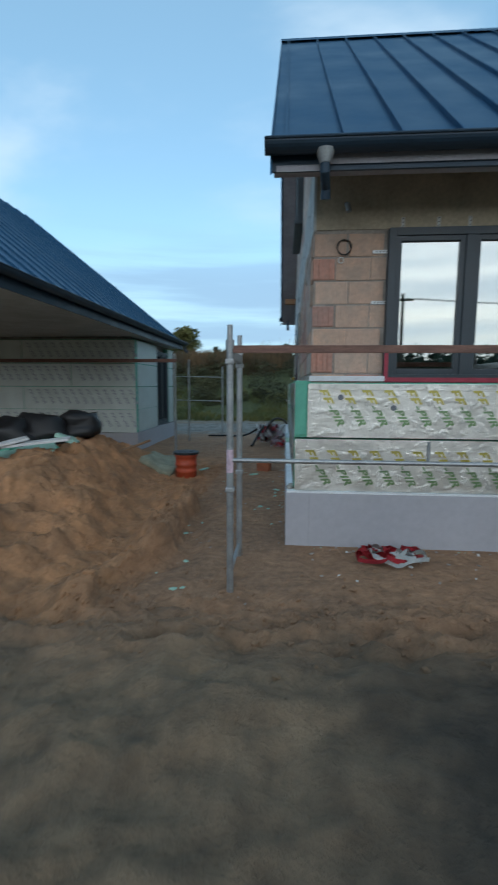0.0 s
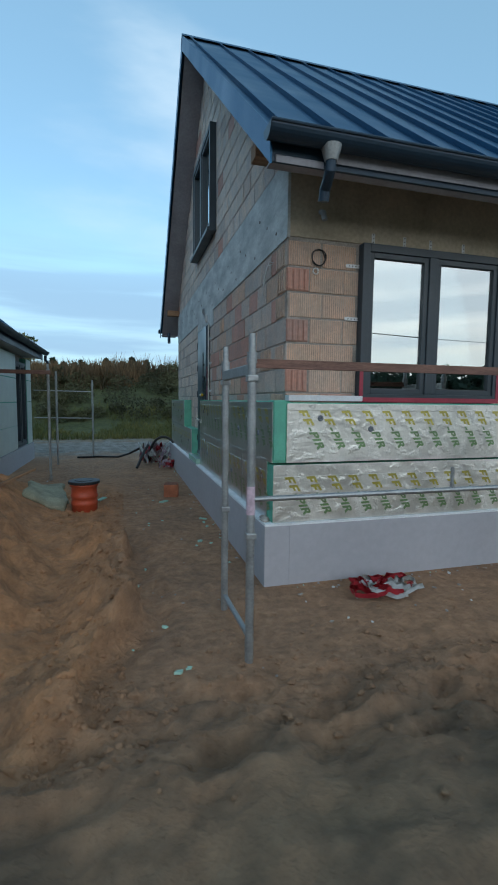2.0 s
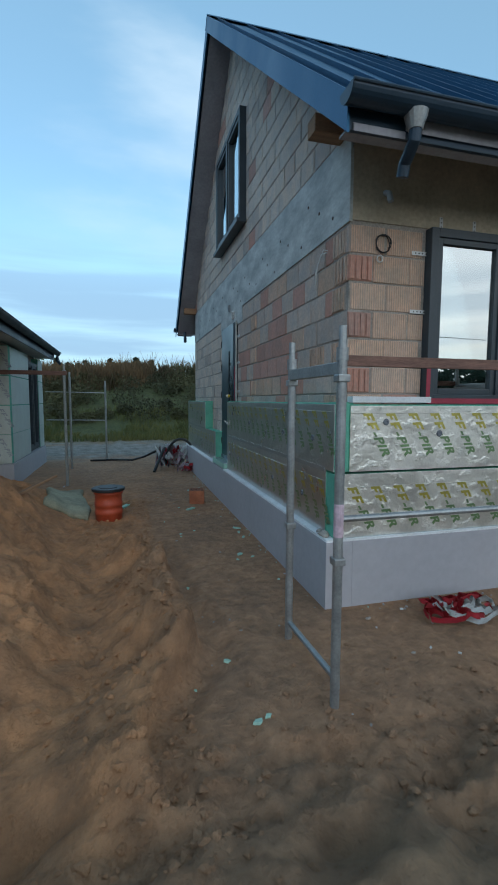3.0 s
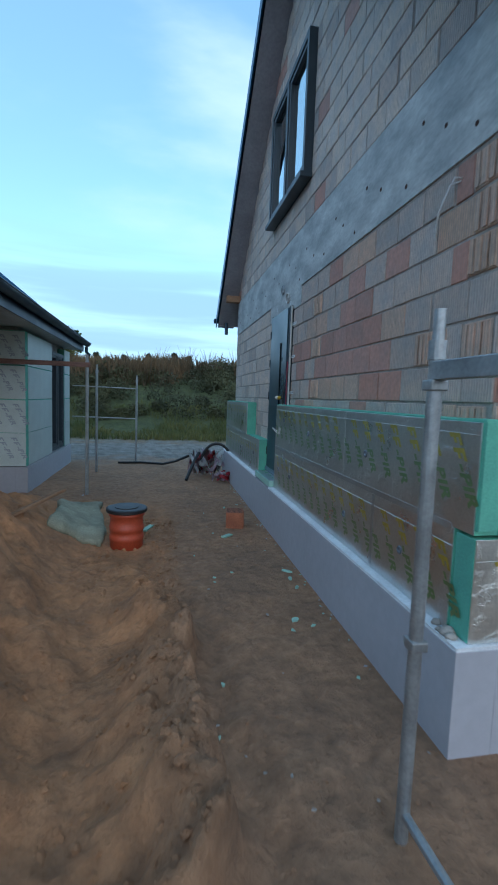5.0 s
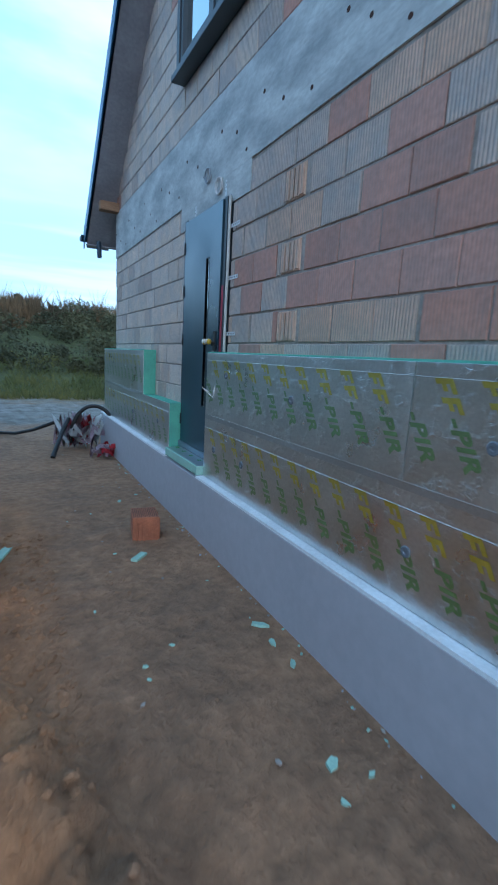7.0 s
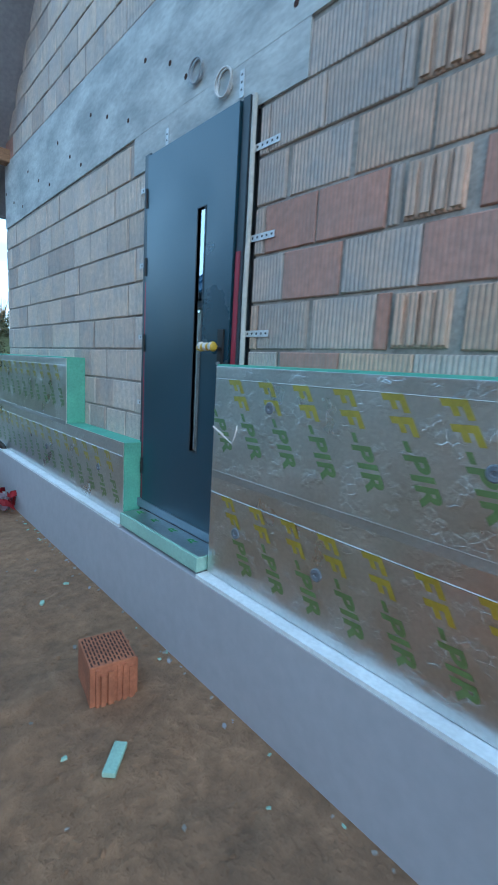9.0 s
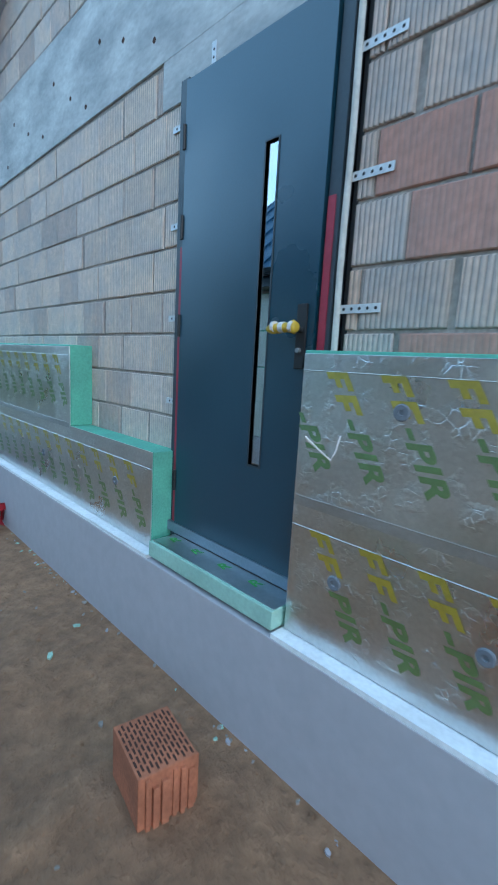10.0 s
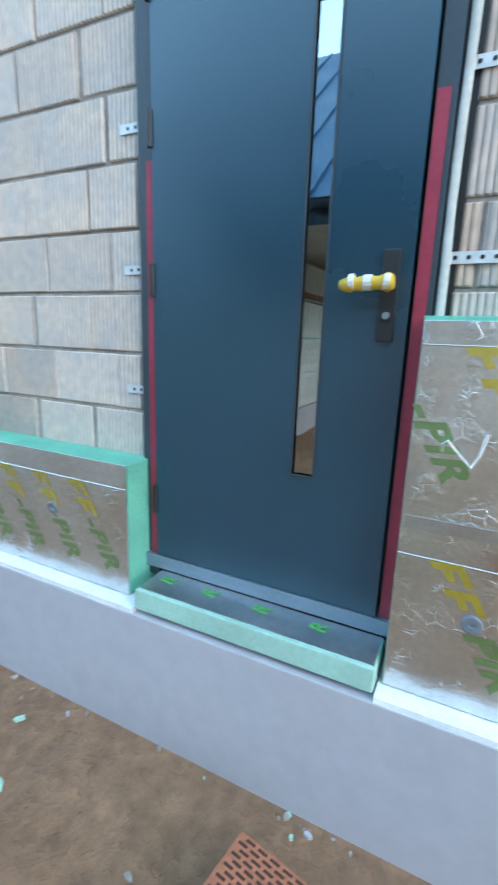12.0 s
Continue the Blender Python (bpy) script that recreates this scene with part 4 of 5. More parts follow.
# front
pir_board(SOUTH, 0.262, 0.36, 1.02, 1.505, depth=0.139, marks=False, label="cut green foam edge closing the house corner", foil=FOAM)
pir_board(SOUTH, 0.37, 2.72, 1.0, 1.49, depth=0.135, washers=((0.66, 1.36), (1.12, 1.27)), foil=FOIL_LOOSE)
pir_board(SOUTH, 2.73, 5.2, 1.0, 1.49, depth=0.135, foil=FOIL_LOOSE)
pir_board(SOUTH, 0.262, 2.60, 0.515, 0.985, depth=0.135, top=0.10, foil=FOIL_LOOSE)
pir_board(SOUTH, 2.61, 5.2, 0.515, 0.985, depth=0.135, top=0.10, foil=FOIL_LOOSE)
thing("top_strip", boxes((0.38, 1.03, -0.147, -0.06, 1.50, 1.545), bevel=0.004), WHITE_XPS, "pale foam strip on the insulation beside the window", "strip", at=SOUTH)
# sill of foil-faced board before the door
sill = thing("door_sill_board", boxes((-8.43, -7.625, -0.20, -0.052, 0.515, 0.588), bevel=0.004), FOAM_SILL, "pale green foam sill board with foil top before the door", "insulation", at=WEST)
part("foil_facing", boxes((-8.425, -7.63, -0.185, -0.053, 0.588, 0.5905)), FOIL_DULL, sill, "dull foil top")
cu = bpy.data.curves.new("word", "FONT")
cu.body, cu.size, cu.offset = "R", 0.075, 0.002
tmp = new("word", cu)
bpy.context.view_layer.update()
r_me = bpy.data.meshes.new_from_object(tmp.evaluated_get(bpy.context.evaluated_depsgraph_get()))
r_me.materials.clear()
r_me.materials.append(GREEN_INK)
bpy.data.objects.remove(tmp)
bpy.data.curves.remove(cu)
for x in (-8.34, -8.17, -7.98, -7.79):
    part("printed_letter", r_me, None, sill, at=Matrix.Translation((x, -0.125, 0.5915)) @ pose(0, 0, 0, 0, 0, 80))

# ---- cable coils and small wall things ----
def coil(name, m, x, z, r, mat, label, turns=3, wire=0.004):
    pts = [(r * (1 + 0.10 * math.sin(i * 0.9)) * math.cos(i * 0.35), -0.012 - 0.008 * math.sin(i * 0.21), r * (1.15 + 0.08 * math.cos(i * 0.7)) * math.sin(i * 0.35)) for i in range(int(turns * 18))]
    pts.append((pts[-1][0], 0.004, pts[-1][2]))
    return thing(name, tubes((pts, wire), sides=6), mat, label, "cable", at=m @ Matrix.Translation((x, -0.004, z)), smooth=True)


coil("cable_coil", SOUTH, 0.665, 2.66, 0.058, BLACK, "black coiled cable hanging from the front wall")
coil("cable_coil", SOUTH, 0.64, 2.55, 0.022, WHITE, "pale cable end below the black coil", 2)
coil("cable_coil", WEST, -7.82, 2.76, 0.055, WHITE, "white coiled cable on the concrete above the door")
coil("cable_coil", WEST, -8.05, 2.90, 0.05, GREY_PLASTIC, "grey coiled cable on the concrete above the door")
thing("cable_end", tubes(([(-4.60, 0.0, 2.70), (-4.62, -0.03, 2.71), (-4.70, -0.04, 2.62), (-4.76, -0.035, 2.50), (-4.75, -0.03, 2.44)], 0.0045),
                         ([(-4.61, 0.0, 2.69), (-4.64, -0.04, 2.68), (-4.72, -0.05, 2.56), (-4.74, -0.04, 2.46)], 0.0045), sides=6), WHITE,
      "pair of white cable ends hanging from the gable wall", "cable", at=WEST, smooth=True)
for i, (x, y, q) in enumerate(((0.235, 4.205, 0.030), (0.225, 4.165, 0.022), (0.24, 4.30, 0.020), (0.215, 4.24, 0.016))):
    thing("adhesive_dab", lump((q * 1.3, q, q * 0.7), i + 20, 0.5, 2), MORTAR, "grey hardened adhesive dab on the plinth ledge", "adhesive", "adhesive dabs on the ledge",
          at=Matrix.Translation((x, y, 0.512 + q * 0.45)), smooth=True)
thing("wall_hook", tubes(([(0.68, 0.0, 3.02), (0.68, -0.05, 3.0), (0.69, -0.06, 2.94)], 0.022), sides=10), GREY_PLASTIC, "grey conduit stub on the lintel band", "conduit", at=SOUTH)
thing("tie_string", tubes(([(-7.535, -0.146, 1.19), (-7.535, -0.19, 1.215), (-7.525, -0.215, 1.23), (-7.495, -0.18, 1.19), (-7.47, -0.152, 1.16), (-7.455, -0.150, 1.19), (-7.445, -0.147, 1.24)], 0.0035), sides=6), WHITE, "white plastic tie looped on the insulation edge", "tie", at=WEST)

# ---- scaffold by the corner ----
def pole(x, y, h, parent, z0=None):
    z0 = hz(x, y) - 0.02 if z0 is None else z0
    p = part("pole", tubes(([(x, y, z0), (x, y, h - 0.12)], 0.0242), ([(x, y, h - 0.14), (x, y, h)], 0.019), sides=14), GALV, parent)
    part("collar", tubes(([(x, y, h - 0.16), (x, y, h - 0.10)], 0.029), sides=14), GALV, p)
    part("base_plate", boxes((x - 0.07, x + 0.07, y - 0.07, y + 0.07, z0 + 0.0, z0 + 0.012)), GALV, p)
    return p


def scaffold(x0, x1, y_out, y_in, top, label, sticker=True):
    """One bay of frame scaffold without a deck: four poles, transoms, toe tubes, guard board and guard tube."""
    s = thing("scaffold", None, None, label, "scaffold")
    for x in (x0, x1):
        a = pole(x, y_out, top, s)
        pole(x, y_in, top, s)
        part("transom", boxes((x - 0.022, x + 0.022, y_out, y_in, top - 0.225, top - 0.165), bevel=0.004), GALV, s, "flat steel transom")
        part("foot_tube", tubes(([(x, y_out, 0.14), (x, y_in, 0.11)], 0.017), sides=10), GALV, s)
        for yy in (y_out, y_in):
            for zz in (top - 0.26, 0.72):
                part("wedge_lock", boxes((x - 0.030, x + 0.030, yy - 0.030, yy + 0.030, zz, zz + 0.036), bevel=0.006), GALV, s)
        if sticker:
            part("sticker", tubes(([(x, y_out, 0.86), (x, y_out, 1.02)], 0.0248), sides=14), PINK_FILM, a, "worn pink and white sticker")
    part("guard_board", boxes((x0, x1, y_out - 0.014, y_out + 0.014, top - 0.185, top - 0.135), bevel=0.003), RAIL_RED, s, "worn red-brown guard board")
    part("guard_tube", tubes(([(x0, y_out, 0.945), (x1, y_out, 0.945)], 0.016), sides=10), GALV, s)
    part("brace", tubes(([(1.13, y_out, 0.945), (1.13, y_out, 1.09)], 0.012), sides=8), GALV, s) if sticker else None
    return s


scaffold(-0.205, 2.25, 3.11, 3.77, 1.86, "bay of galvanised frame scaffold with a red-brown guard board")

# ---- ground litter ----
def chip(x, y, size, mat, label, seed, lift=0.006):
    r = random.Random(seed)
    k = r.randint(4, 6)
    pts = [(size * r.uniform(0.5, 1.0) * math.cos(2 * math.pi * i / k), size * 0.6 * r.uniform(0.5, 1.0) * math.sin(2 * math.pi * i / k)) for i in range(k)]
    bm = prism(bmesh.new(), pts, 0, min(0.014, size * r.uniform(0.3, 0.6)), "z")
    return thing("foam_scrap", bm, mat, label, "scrap", "scraps on the ground", at=Matrix.Translation((x, y, hz(x, y) + 0.001)) @ pose(0, 0, 0, r.uniform(-9, 9), r.uniform(-9, 9), r.uniform(0, 360)))


for i, (x, y, s) in enumerate(((-0.11, 5.4, .045), (-0.8, 4.35, .035), (-0.71, 4.78, .025), (-0.01, 5.3, .025), (0.05, 4.69, .025), (0.06, 6.12, .035), (0.06, 5.93, .035),
                               (-0.61, 3.08, .035), (-0.55, 3.11, .035), (-0.64, 3.63, .03), (-0.17, 5.26, .025), (0.07, 6.28, .06), (0.03, 8.86, .03), (-0.17, 8.69, .03), (-0.43, 6.3, .02))):
    chip(x, y, s, FOAM_PALE, "small pale green foam scrap on the earth", i)
r = random.Random(21)
for i in range(46):
    x, y = r.uniform(-0.85, 0.12), r.uniform(2.9, 11.0)
    chip(x, y, r.uniform(0.008, 0.02), r.choice((MORTAR, FOAM_PALE, MORTAR, SOIL)), "tiny pale crumb of building rubble on the earth", 100 + i)
for i in range(20):
    x, y = r.uniform(0.3, 2.2), r.uniform(3.3, 4.0)
    chip(x, y, r.uniform(0.01, 0.025), r.choice((WHITE, MORTAR)), "tiny pale crumb of building rubble on the earth", 200 + i)


for i in range(170):
    if i % 4:
        x, y = 0.19 - abs(r.gauss(0, 0.035)) - 0.012, r.uniform(4.1, 11.4)
    else:
        x, y = r.uniform(0.2, 2.4), 4.06 - abs(r.gauss(0, 0.035))
    chip(x, y, r.uniform(0.006, 0.018), r.choice((MORTAR, MORTAR, PLINTH, SOIL, SOIL, FOAM_PALE)), "tiny crumb of mortar along the foot of the plinth", 300 + i)


def strip(x, y, length, width, turn, label):
    return thing("foam_strip", boxes((-length / 2, length / 2, -width / 2, width / 2, 0, 0.02), bevel=0.003), FOAM_PALE, label, "scrap", "scraps on the ground",
                 at=Matrix.Translation((x, y, hz(x, y) + 0.001)) @ pose(0, 0, 0, 0, 2, turn))


strip(-0.32, 7.375, 0.15, 0.05, 47, "pale foam offcut strip lying before the hollow brick")
strip(-1.20, 7.72, 0.28, 0.06, 72, "pale turquoise foam offcut strip beside the orange pipe")

# stones and clods along the heap's edge
CLOD = [finish(lump((1, 0.75, 0.55), s, 0.9, 1), "clod", SOIL) for s in range(6)]
verts, faces = [], []
r = random.Random(4)
tmpl = [([tuple(v.co) for v in me.vertices], [tuple(p.vertices) for p in me.polygons]) for me in CLOD]
rows = []
for i in range(5200):
    if i < 2800:        # on the spoil heap and its sand kerb
        y = r.uniform(2.4, 8.2)
        x = -0.90 - abs(r.gauss(0, 0.22 if i % 2 else 0.7))
    elif i < 4300:      # churned lip where the ground steps down
        x, y = r.uniform(-2.2, 1.9), r.gauss(2.72, 0.28)
    else:               # trodden path and forecourt
        x, y = r.uniform(-0.85, 0.15), r.uniform(3.0, 11.0)
    rows.append((x, y, 0.004 + (0.026 if i < 4300 else 0.010) * r.random() ** 5))
levels = height(np.array([q[0] for q in rows]), np.array([q[1] for q in rows]))
for i, (x, y, s) in enumerate(rows):
    vs, fs = tmpl[i % 6]
    base = len(verts)
    z, c, d = float(levels[i]), math.cos(i * 2.4), math.sin(i * 2.4)
    verts += [(x + (a * c - b * d) * s, y + (a * d + b * c) * s, z + e * s + s * 0.2) for a, b, e in vs]
    faces += [tuple(k + base for k in f) for f in fs]
cm = bpy.data.meshes.new("clods")
cm.from_pydata(verts, [], faces)
cm.materials.append(SOIL)
tagged(new("clods", cm), "loose crumbs and clods of sandy earth", "soil", kind="stuff")

# hollow brick standing on its end by the plinth
def hollow_brick(at):
    b = thing("hollow_brick", boxes((-0.12, 0.12, -0.10, 0.10, 0, 0.20), bevel=0.004), CLAY_RAW, "red perforated hollow brick standing beside the plinth", "brick", at=at)
    # slots are dark plugs, with the shade of the holes painted on
    slot = finish(boxes((-0.013, 0.013, -0.0035, 0.0035, -0.008, 0.0012)), "slot", HOLE_SHADE)
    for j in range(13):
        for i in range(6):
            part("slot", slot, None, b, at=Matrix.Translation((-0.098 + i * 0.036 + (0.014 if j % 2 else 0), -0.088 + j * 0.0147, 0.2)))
    rr = random.Random(12)
    for side in (0, 1):
        u = -0.108 if side == 0 else -0.090
        while u < (0.10 if side == 0 else 0.085):
            w, d, top = rr.uniform(0.010, 0.026), rr.uniform(0.006, 0.016), rr.uniform(0.150, 0.198)
            row = (u, u + w, -0.10 - d, -0.098, 0.0, top) if side == 0 else (-0.12 - d, -0.118, u, u + w, 0.0, top)
            part("rib", boxes(row, bevel=0.003), CLAY_RAW, b)
            u += w + rr.uniform(0.005, 0.014)
    return b


hollow_brick(Matrix.Translation((-0.175, 7.775, hz(-0.175, 7.775) - 0.012)) @ pose(0, 0, 0, 0, 0, 80))

# orange inspection pipe with black lid
bx, by = -1.40, 7.15
pz = hz(bx, by)
pipe = thing("inspection_pipe", lathe([(0.165, -0.12), (0.165, 0.05), (0.172, 0.055), (0.172, 0.10), (0.165, 0.105), (0.165, 0.15), (0.172, 0.155), (0.172, 0.2), (0.165, 0.205), (0.165, 0.30), (0.18, 0.31), (0.18, 0.345)], 36), ORANGE_PVC,
             "orange plastic inspection pipe with black lid standing in the sand", "pipe", at=Matrix.Translation((bx, by, 0.02)), smooth=True)
part("lid", lathe([(0.20, 0.345), (0.205, 0.35), (0.205, 0.378), (0.19, 0.384), (0.12, 0.384), (0.115, 0.392), (0.02, 0.392)], 36), BLACK, pipe, "black ribbed lid", smooth=False)

# mineral wool mat slumped over the heap end
def draped(x0, x1, y0, y1, thick, name, mat, label, cat, skew=0.0, ragged=0.08):
    bm = bmesh.new()
    n = 16
    grid = []
    for j in range(n + 1):
        row = []
        for i in range(n + 1):
            u, v = i / n, j / n
            x, y = x0 + (x1 - x0) * u + skew * v, y0 + (y1 - y0) * v
            edge = (i in (0, n)) or (j in (0, n))
            x += ragged * float(fbm(np.array(u * 5 + 2.0), np.array(v * 5)))
            y += ragged * float(fbm(np.array(u * 5 + 9.0), np.array(v * 5 + 4)))
            row.append((x, y, hz(x, y) + thick * (0.7 if edge else 1) + 0.04 * float(fbm(np.array(x * 4), np.array(y * 4)))))
        grid.append(row)
    top = [[bm.verts.new(p) for p in row] for row in grid]
    bot = [[bm.verts.new((p[0], p[1], min(p[2] - thick * 0.6, hz(p[0], p[1]) - 0.01))) for p in row] for row in grid]
    for j in range(n):
        for i in range(n):
            bm.faces.new((top[j][i], top[j][i + 1], top[j + 1][i + 1], top[j + 1][i]))
            bm.faces.new((bot[j][i], bot[j + 1][i], bot[j + 1][i + 1], bot[j][i + 1]))
    for k in range(n):
        bm.faces.new((top[0][k], bot[0][k], bot[0][k + 1], top[0][k + 1]))
        bm.faces.new((top[n][k], top[n][k + 1], bot[n][k + 1], bot[n][k]))
        bm.faces.new((top[k][0], top[k + 1][0], bot[k + 1][0], bot[k][0]))
        bm.faces.new((top[k][n], bot[k][n], bot[k + 1][n], top[k + 1][n]))
    return thing(name, bm, mat, label, cat, smooth=True)


draped(-2.15, -1.62, 7.2, 8.9, 0.07, "mineral_wool_mat", WOOL, "slumped grey-green mineral wool mat on the sand heap", "insulation", skew=-0.25)


# red and white barrier tape, crumpled in loops
def tape_heap(x, y, spread_m, loops, label, mats, seed, tall=0.1, w=0.035):
    r = random.Random(seed)
    e = thing("barrier_tape", None, None, label, "tape", at=Matrix.Translation((x, y, hz(x, y))))
    for k in range(loops):
        bm = bmesh.new()
        a0, rr = r.uniform(0, 6.28), r.uniform(0.3, 1.0) * spread_m
        cx, cy = r.uniform(-0.5, 0.5) * spread_m, r.uniform(-0.25, 0.25) * spread_m
        prev = None
        for i in range(15):
            a = a0 + i * 0.34
            px, py = cx + rr * math.cos(a) * (0.7 + 0.3 * math.sin(i)), cy + rr * 0.5 * math.sin(a)
            pz = 0.015 + tall * abs(math.sin(i * 0.5 + k)) * r.uniform(0.4, 1.0)
            tw = r.uniform(-0.9, 0.9)
            p = [bm.verts.new((px, py, pz)), bm.verts.new((px + w * math.sin(tw) * 0.6, py + w * 0.6, max(0.008, pz + w * math.cos(tw))))]
            if prev:
                bm.faces.new((prev[0], prev[1], p[1], p[0]))
            prev = p
        bmesh.ops.solidify(bm, geom=list(bm.faces), thickness=0.0015)
        part("loop", bm, mats[k % len(mats)], e, smooth=True)
    return e


tape_heap(1.04, 3.73, 0.27, 14, "crumpled red and white barrier tape on the earth before the plinth", (RED_FILM, WHITE), 3, 0.08)
tape_heap(0.02, 10.6, 0.16, 10, "crumpled pink and white barrier tape beside the plinth", (PINK_FILM, WHITE, RED_FILM), 8, 0.15, 0.06)
tape_heap(-0.20, 11.45, 0.30, 26, "tangled heap of pink and white barrier tape at the house end", (PINK_FILM, WHITE, PINK_FILM, RED_FILM), 9, 0.48, 0.085)
thing("black_hose", tubes(([(-0.30 + 0.32 * (1 - math.cos(a)), 11.4 - 0.25 * a / 3.1, 0.03 + 0.62 * math.sin(a) ** 0.8) for a in np.linspace(0.05, 3.05, 18)], 0.028), sides=10), BLACK, "black corrugated hose arched over the tape heap", "hose", smooth=True)
thing("black_pipe", tubes(([(-0.60, 10.75, 0.02), (-0.42, 11.15, 0.33), (-0.33, 11.3, 0.46)], 0.03), sides=10), BLACK, "black drain pipe leaning on the tape heap", "pipe")
thing("black_pipe", tubes(([(-0.45, 11.5, 0.40), (-0.75, 12.1, 0.18), (-1.0, 12.5, 0.06), (-1.5, 12.9, 0.03), (-2.0, 12.9, 0.02)], 0.026), sides=10), BLACK, "black cable conduit trailing over the ground", "pipe", smooth=True)

# rubble and packaging on the heap by the neighbouring house
def slab(x, y, z, size, rot, mat, label, name="foam_offcut"):
    return thing(name, boxes((-size[0] / 2, size[0] / 2, -size[1] / 2, size[1] / 2, -size[2] / 2, size[2] / 2), bevel=0.006), mat, label, "offcut", "offcuts on the heap", at=Matrix.Translation((x, y, z)) @ pose(0, 0, 0, *rot))


for i, (dx, dy, sz, rot, mt) in enumerate((((-2.75), 5.5, (0.9, 0.35, 0.05), (14, -10, 30), FOAM_PALE), (-2.9, 5.9, (0.7, 0.3, 0.05), (-20, 16, 70), FOAM), (-2.55, 5.9, (0.5, 0.25, 0.08), (10, 22, -20), FOAM),
                                            (-2.45, 5.4, (0.8, 0.18, 0.03), (4, -6, 15), WHITE), (-3.0, 5.1, (1.1, 0.2, 0.03), (2, -12, 40), WHITE), (-2.4, 6.2, (0.45, 0.3, 0.06), (24, 5, 100), FOAM_PALE), (-3.2, 5.6, (0.6, 0.4, 0.06), (-8, 26, 10), FOAM))):
    dx -= 0.45
    slab(dx, dy, hz(dx, dy) + 0.06, sz, rot, mt, "broken foam board offcut dumped on the heap" if mt is not WHITE else "pale plank dumped on the heap")
for i, (dx, dy, sz) in enumerate(((-2.7, 6.3, (0.40, 0.34, 0.30)), (-3.1, 6.05, (0.46, 0.36, 0.34)), (-2.3, 6.6, (0.34, 0.30, 0.22)))):
    dx -= 0.6
    thing("rubbish_bag", lump(sz, i + 2, 0.4), BLACK, "black crumpled plastic rubbish bag on the heap", "bag", "rubbish bags on the heap", at=Matrix.Translation((dx, dy, hz(dx, dy) + sz[2] * 0.5)), smooth=True)
slab(-2.35, 6.9, hz(-2.35, 6.9) + 0.03, (1.1, 0.05, 0.03), (0, -12, 55), TIMBER, "thin timber batten lying on the sand", "batten")

# ---- neighbouring house ----
NX0, NEAVE_X, NEAVE_Z, NRIDGE_X = -3.2, -2.8, 2.66, -7.2
NR_Z = NEAVE_Z + 0.80 * (NEAVE_X - NRIDGE_X)
NB = Matrix.Identity(4)
nb_n, nb_s = 13.0, 9.9
bm = boxes((-11.2, NX0, nb_s, nb_s + T, 0.0, 2.65), (NX0 - T, NX0, nb_s + T, 11.45, 0.0, 2.65), (NX0 - T, NX0, 12.55, nb_n, 0.0, 2.65), (NX0 - T, NX0, 11.45, 12.55, 2.3, 2.65),
           (NX0 - T, NX0, 11.45, 12.55, 0.0, 0.42), (-11.2, NX0 - T, nb_n - T, nb_n, 0, 2.65), (-11.2, -10.95, nb_s + T, nb_n - T, 0, 2.65))
prism(bm, [(NX0, 2.65), (-11.2, 2.65), (NRIDGE_X, NR_Z - 0.25)], nb_n - T, nb_n, "y")
thing("neighbour_wall", bm, MORTAR, "unfinished walls of the neighbouring house", "wall", kind="structure")
thing("neighbour_plinth", boxes((NX0 - 0.0, NX0 + 0.17, nb_s - 0.17, nb_n + 0.12, -0.1, 0.40), (-11.2, NX0, nb_s - 0.17, nb_s, -0.1, 0.40), bevel=0.004), PLINTH, "grey coated plinth of the neighbouring house", "plinth", kind="structure")
bm = prism(bmesh.new(), [(NEAVE_X, NEAVE_Z), (NRIDGE_X, NR_Z), (NRIDGE_X, NR_Z - 0.06), (NEAVE_X, NEAVE_Z - 0.06)], 4.2, 13.3, "y")
nroof = thing("neighbour_roof", bm, ROOF, "dark blue-grey standing seam roof of the neighbouring house", "roof", kind="structure")
seam = None
for k in range(21):
    if seam is None:
        seam = finish(prism(bmesh.new(), [(NEAVE_X, NEAVE_Z), (NRIDGE_X, NR_Z), (NRIDGE_X, NR_Z + 0.035), (NEAVE_X, NEAVE_Z + 0.035)], -0.009, 0.009, "y"), "seam", ROOF)
    part("seam", seam, None, nroof, at=Matrix.Translation((0, 4.4 + k * 0.43, 0)))
part("far_slope", prism(bmesh.new(), [(2 * NRIDGE_X - NEAVE_X, NEAVE_Z), (NRIDGE_X, NR_Z), (NRIDGE_X, NR_Z - 0.06), (2 * NRIDGE_X - NEAVE_X, NEAVE_Z - 0.06)], 4.2, 13.3, "y"), ROOF, nroof)
part("soffit", boxes((-11.2, NEAVE_X - 0.02, 4.25, nb_s - 0.01, NEAVE_Z - 0.17, NEAVE_Z - 0.14), (NX0 - 0.0, NEAVE_X - 0.02, nb_s - 0.01, 13.25, NEAVE_Z - 0.17, NEAVE_Z - 0.14)), PALE_SOFFIT, nroof, "pale porch soffit")
part("fascia", boxes((NEAVE_X - 0.02, NEAVE_X, 4.2, 13.3, NEAVE_Z - 0.20, NEAVE_Z - 0.06)), ROOF_TRIM, nroof)
part("verge_flashing", prism(bmesh.new(), [(NEAVE_X, NEAVE_Z + 0.02), (NRIDGE_X, NR_Z + 0.02), (NRIDGE_X, NR_Z - 0.2), (NEAVE_X, NEAVE_Z - 0.2)], 13.302, 13.316, "y"), ROOF, nroof)
NG = Matrix(((0, -1, 0, NEAVE_X + 0.075), (1, 0, 0, 0), (0, 0, 1, 0), (0, 0, 0, 1)))
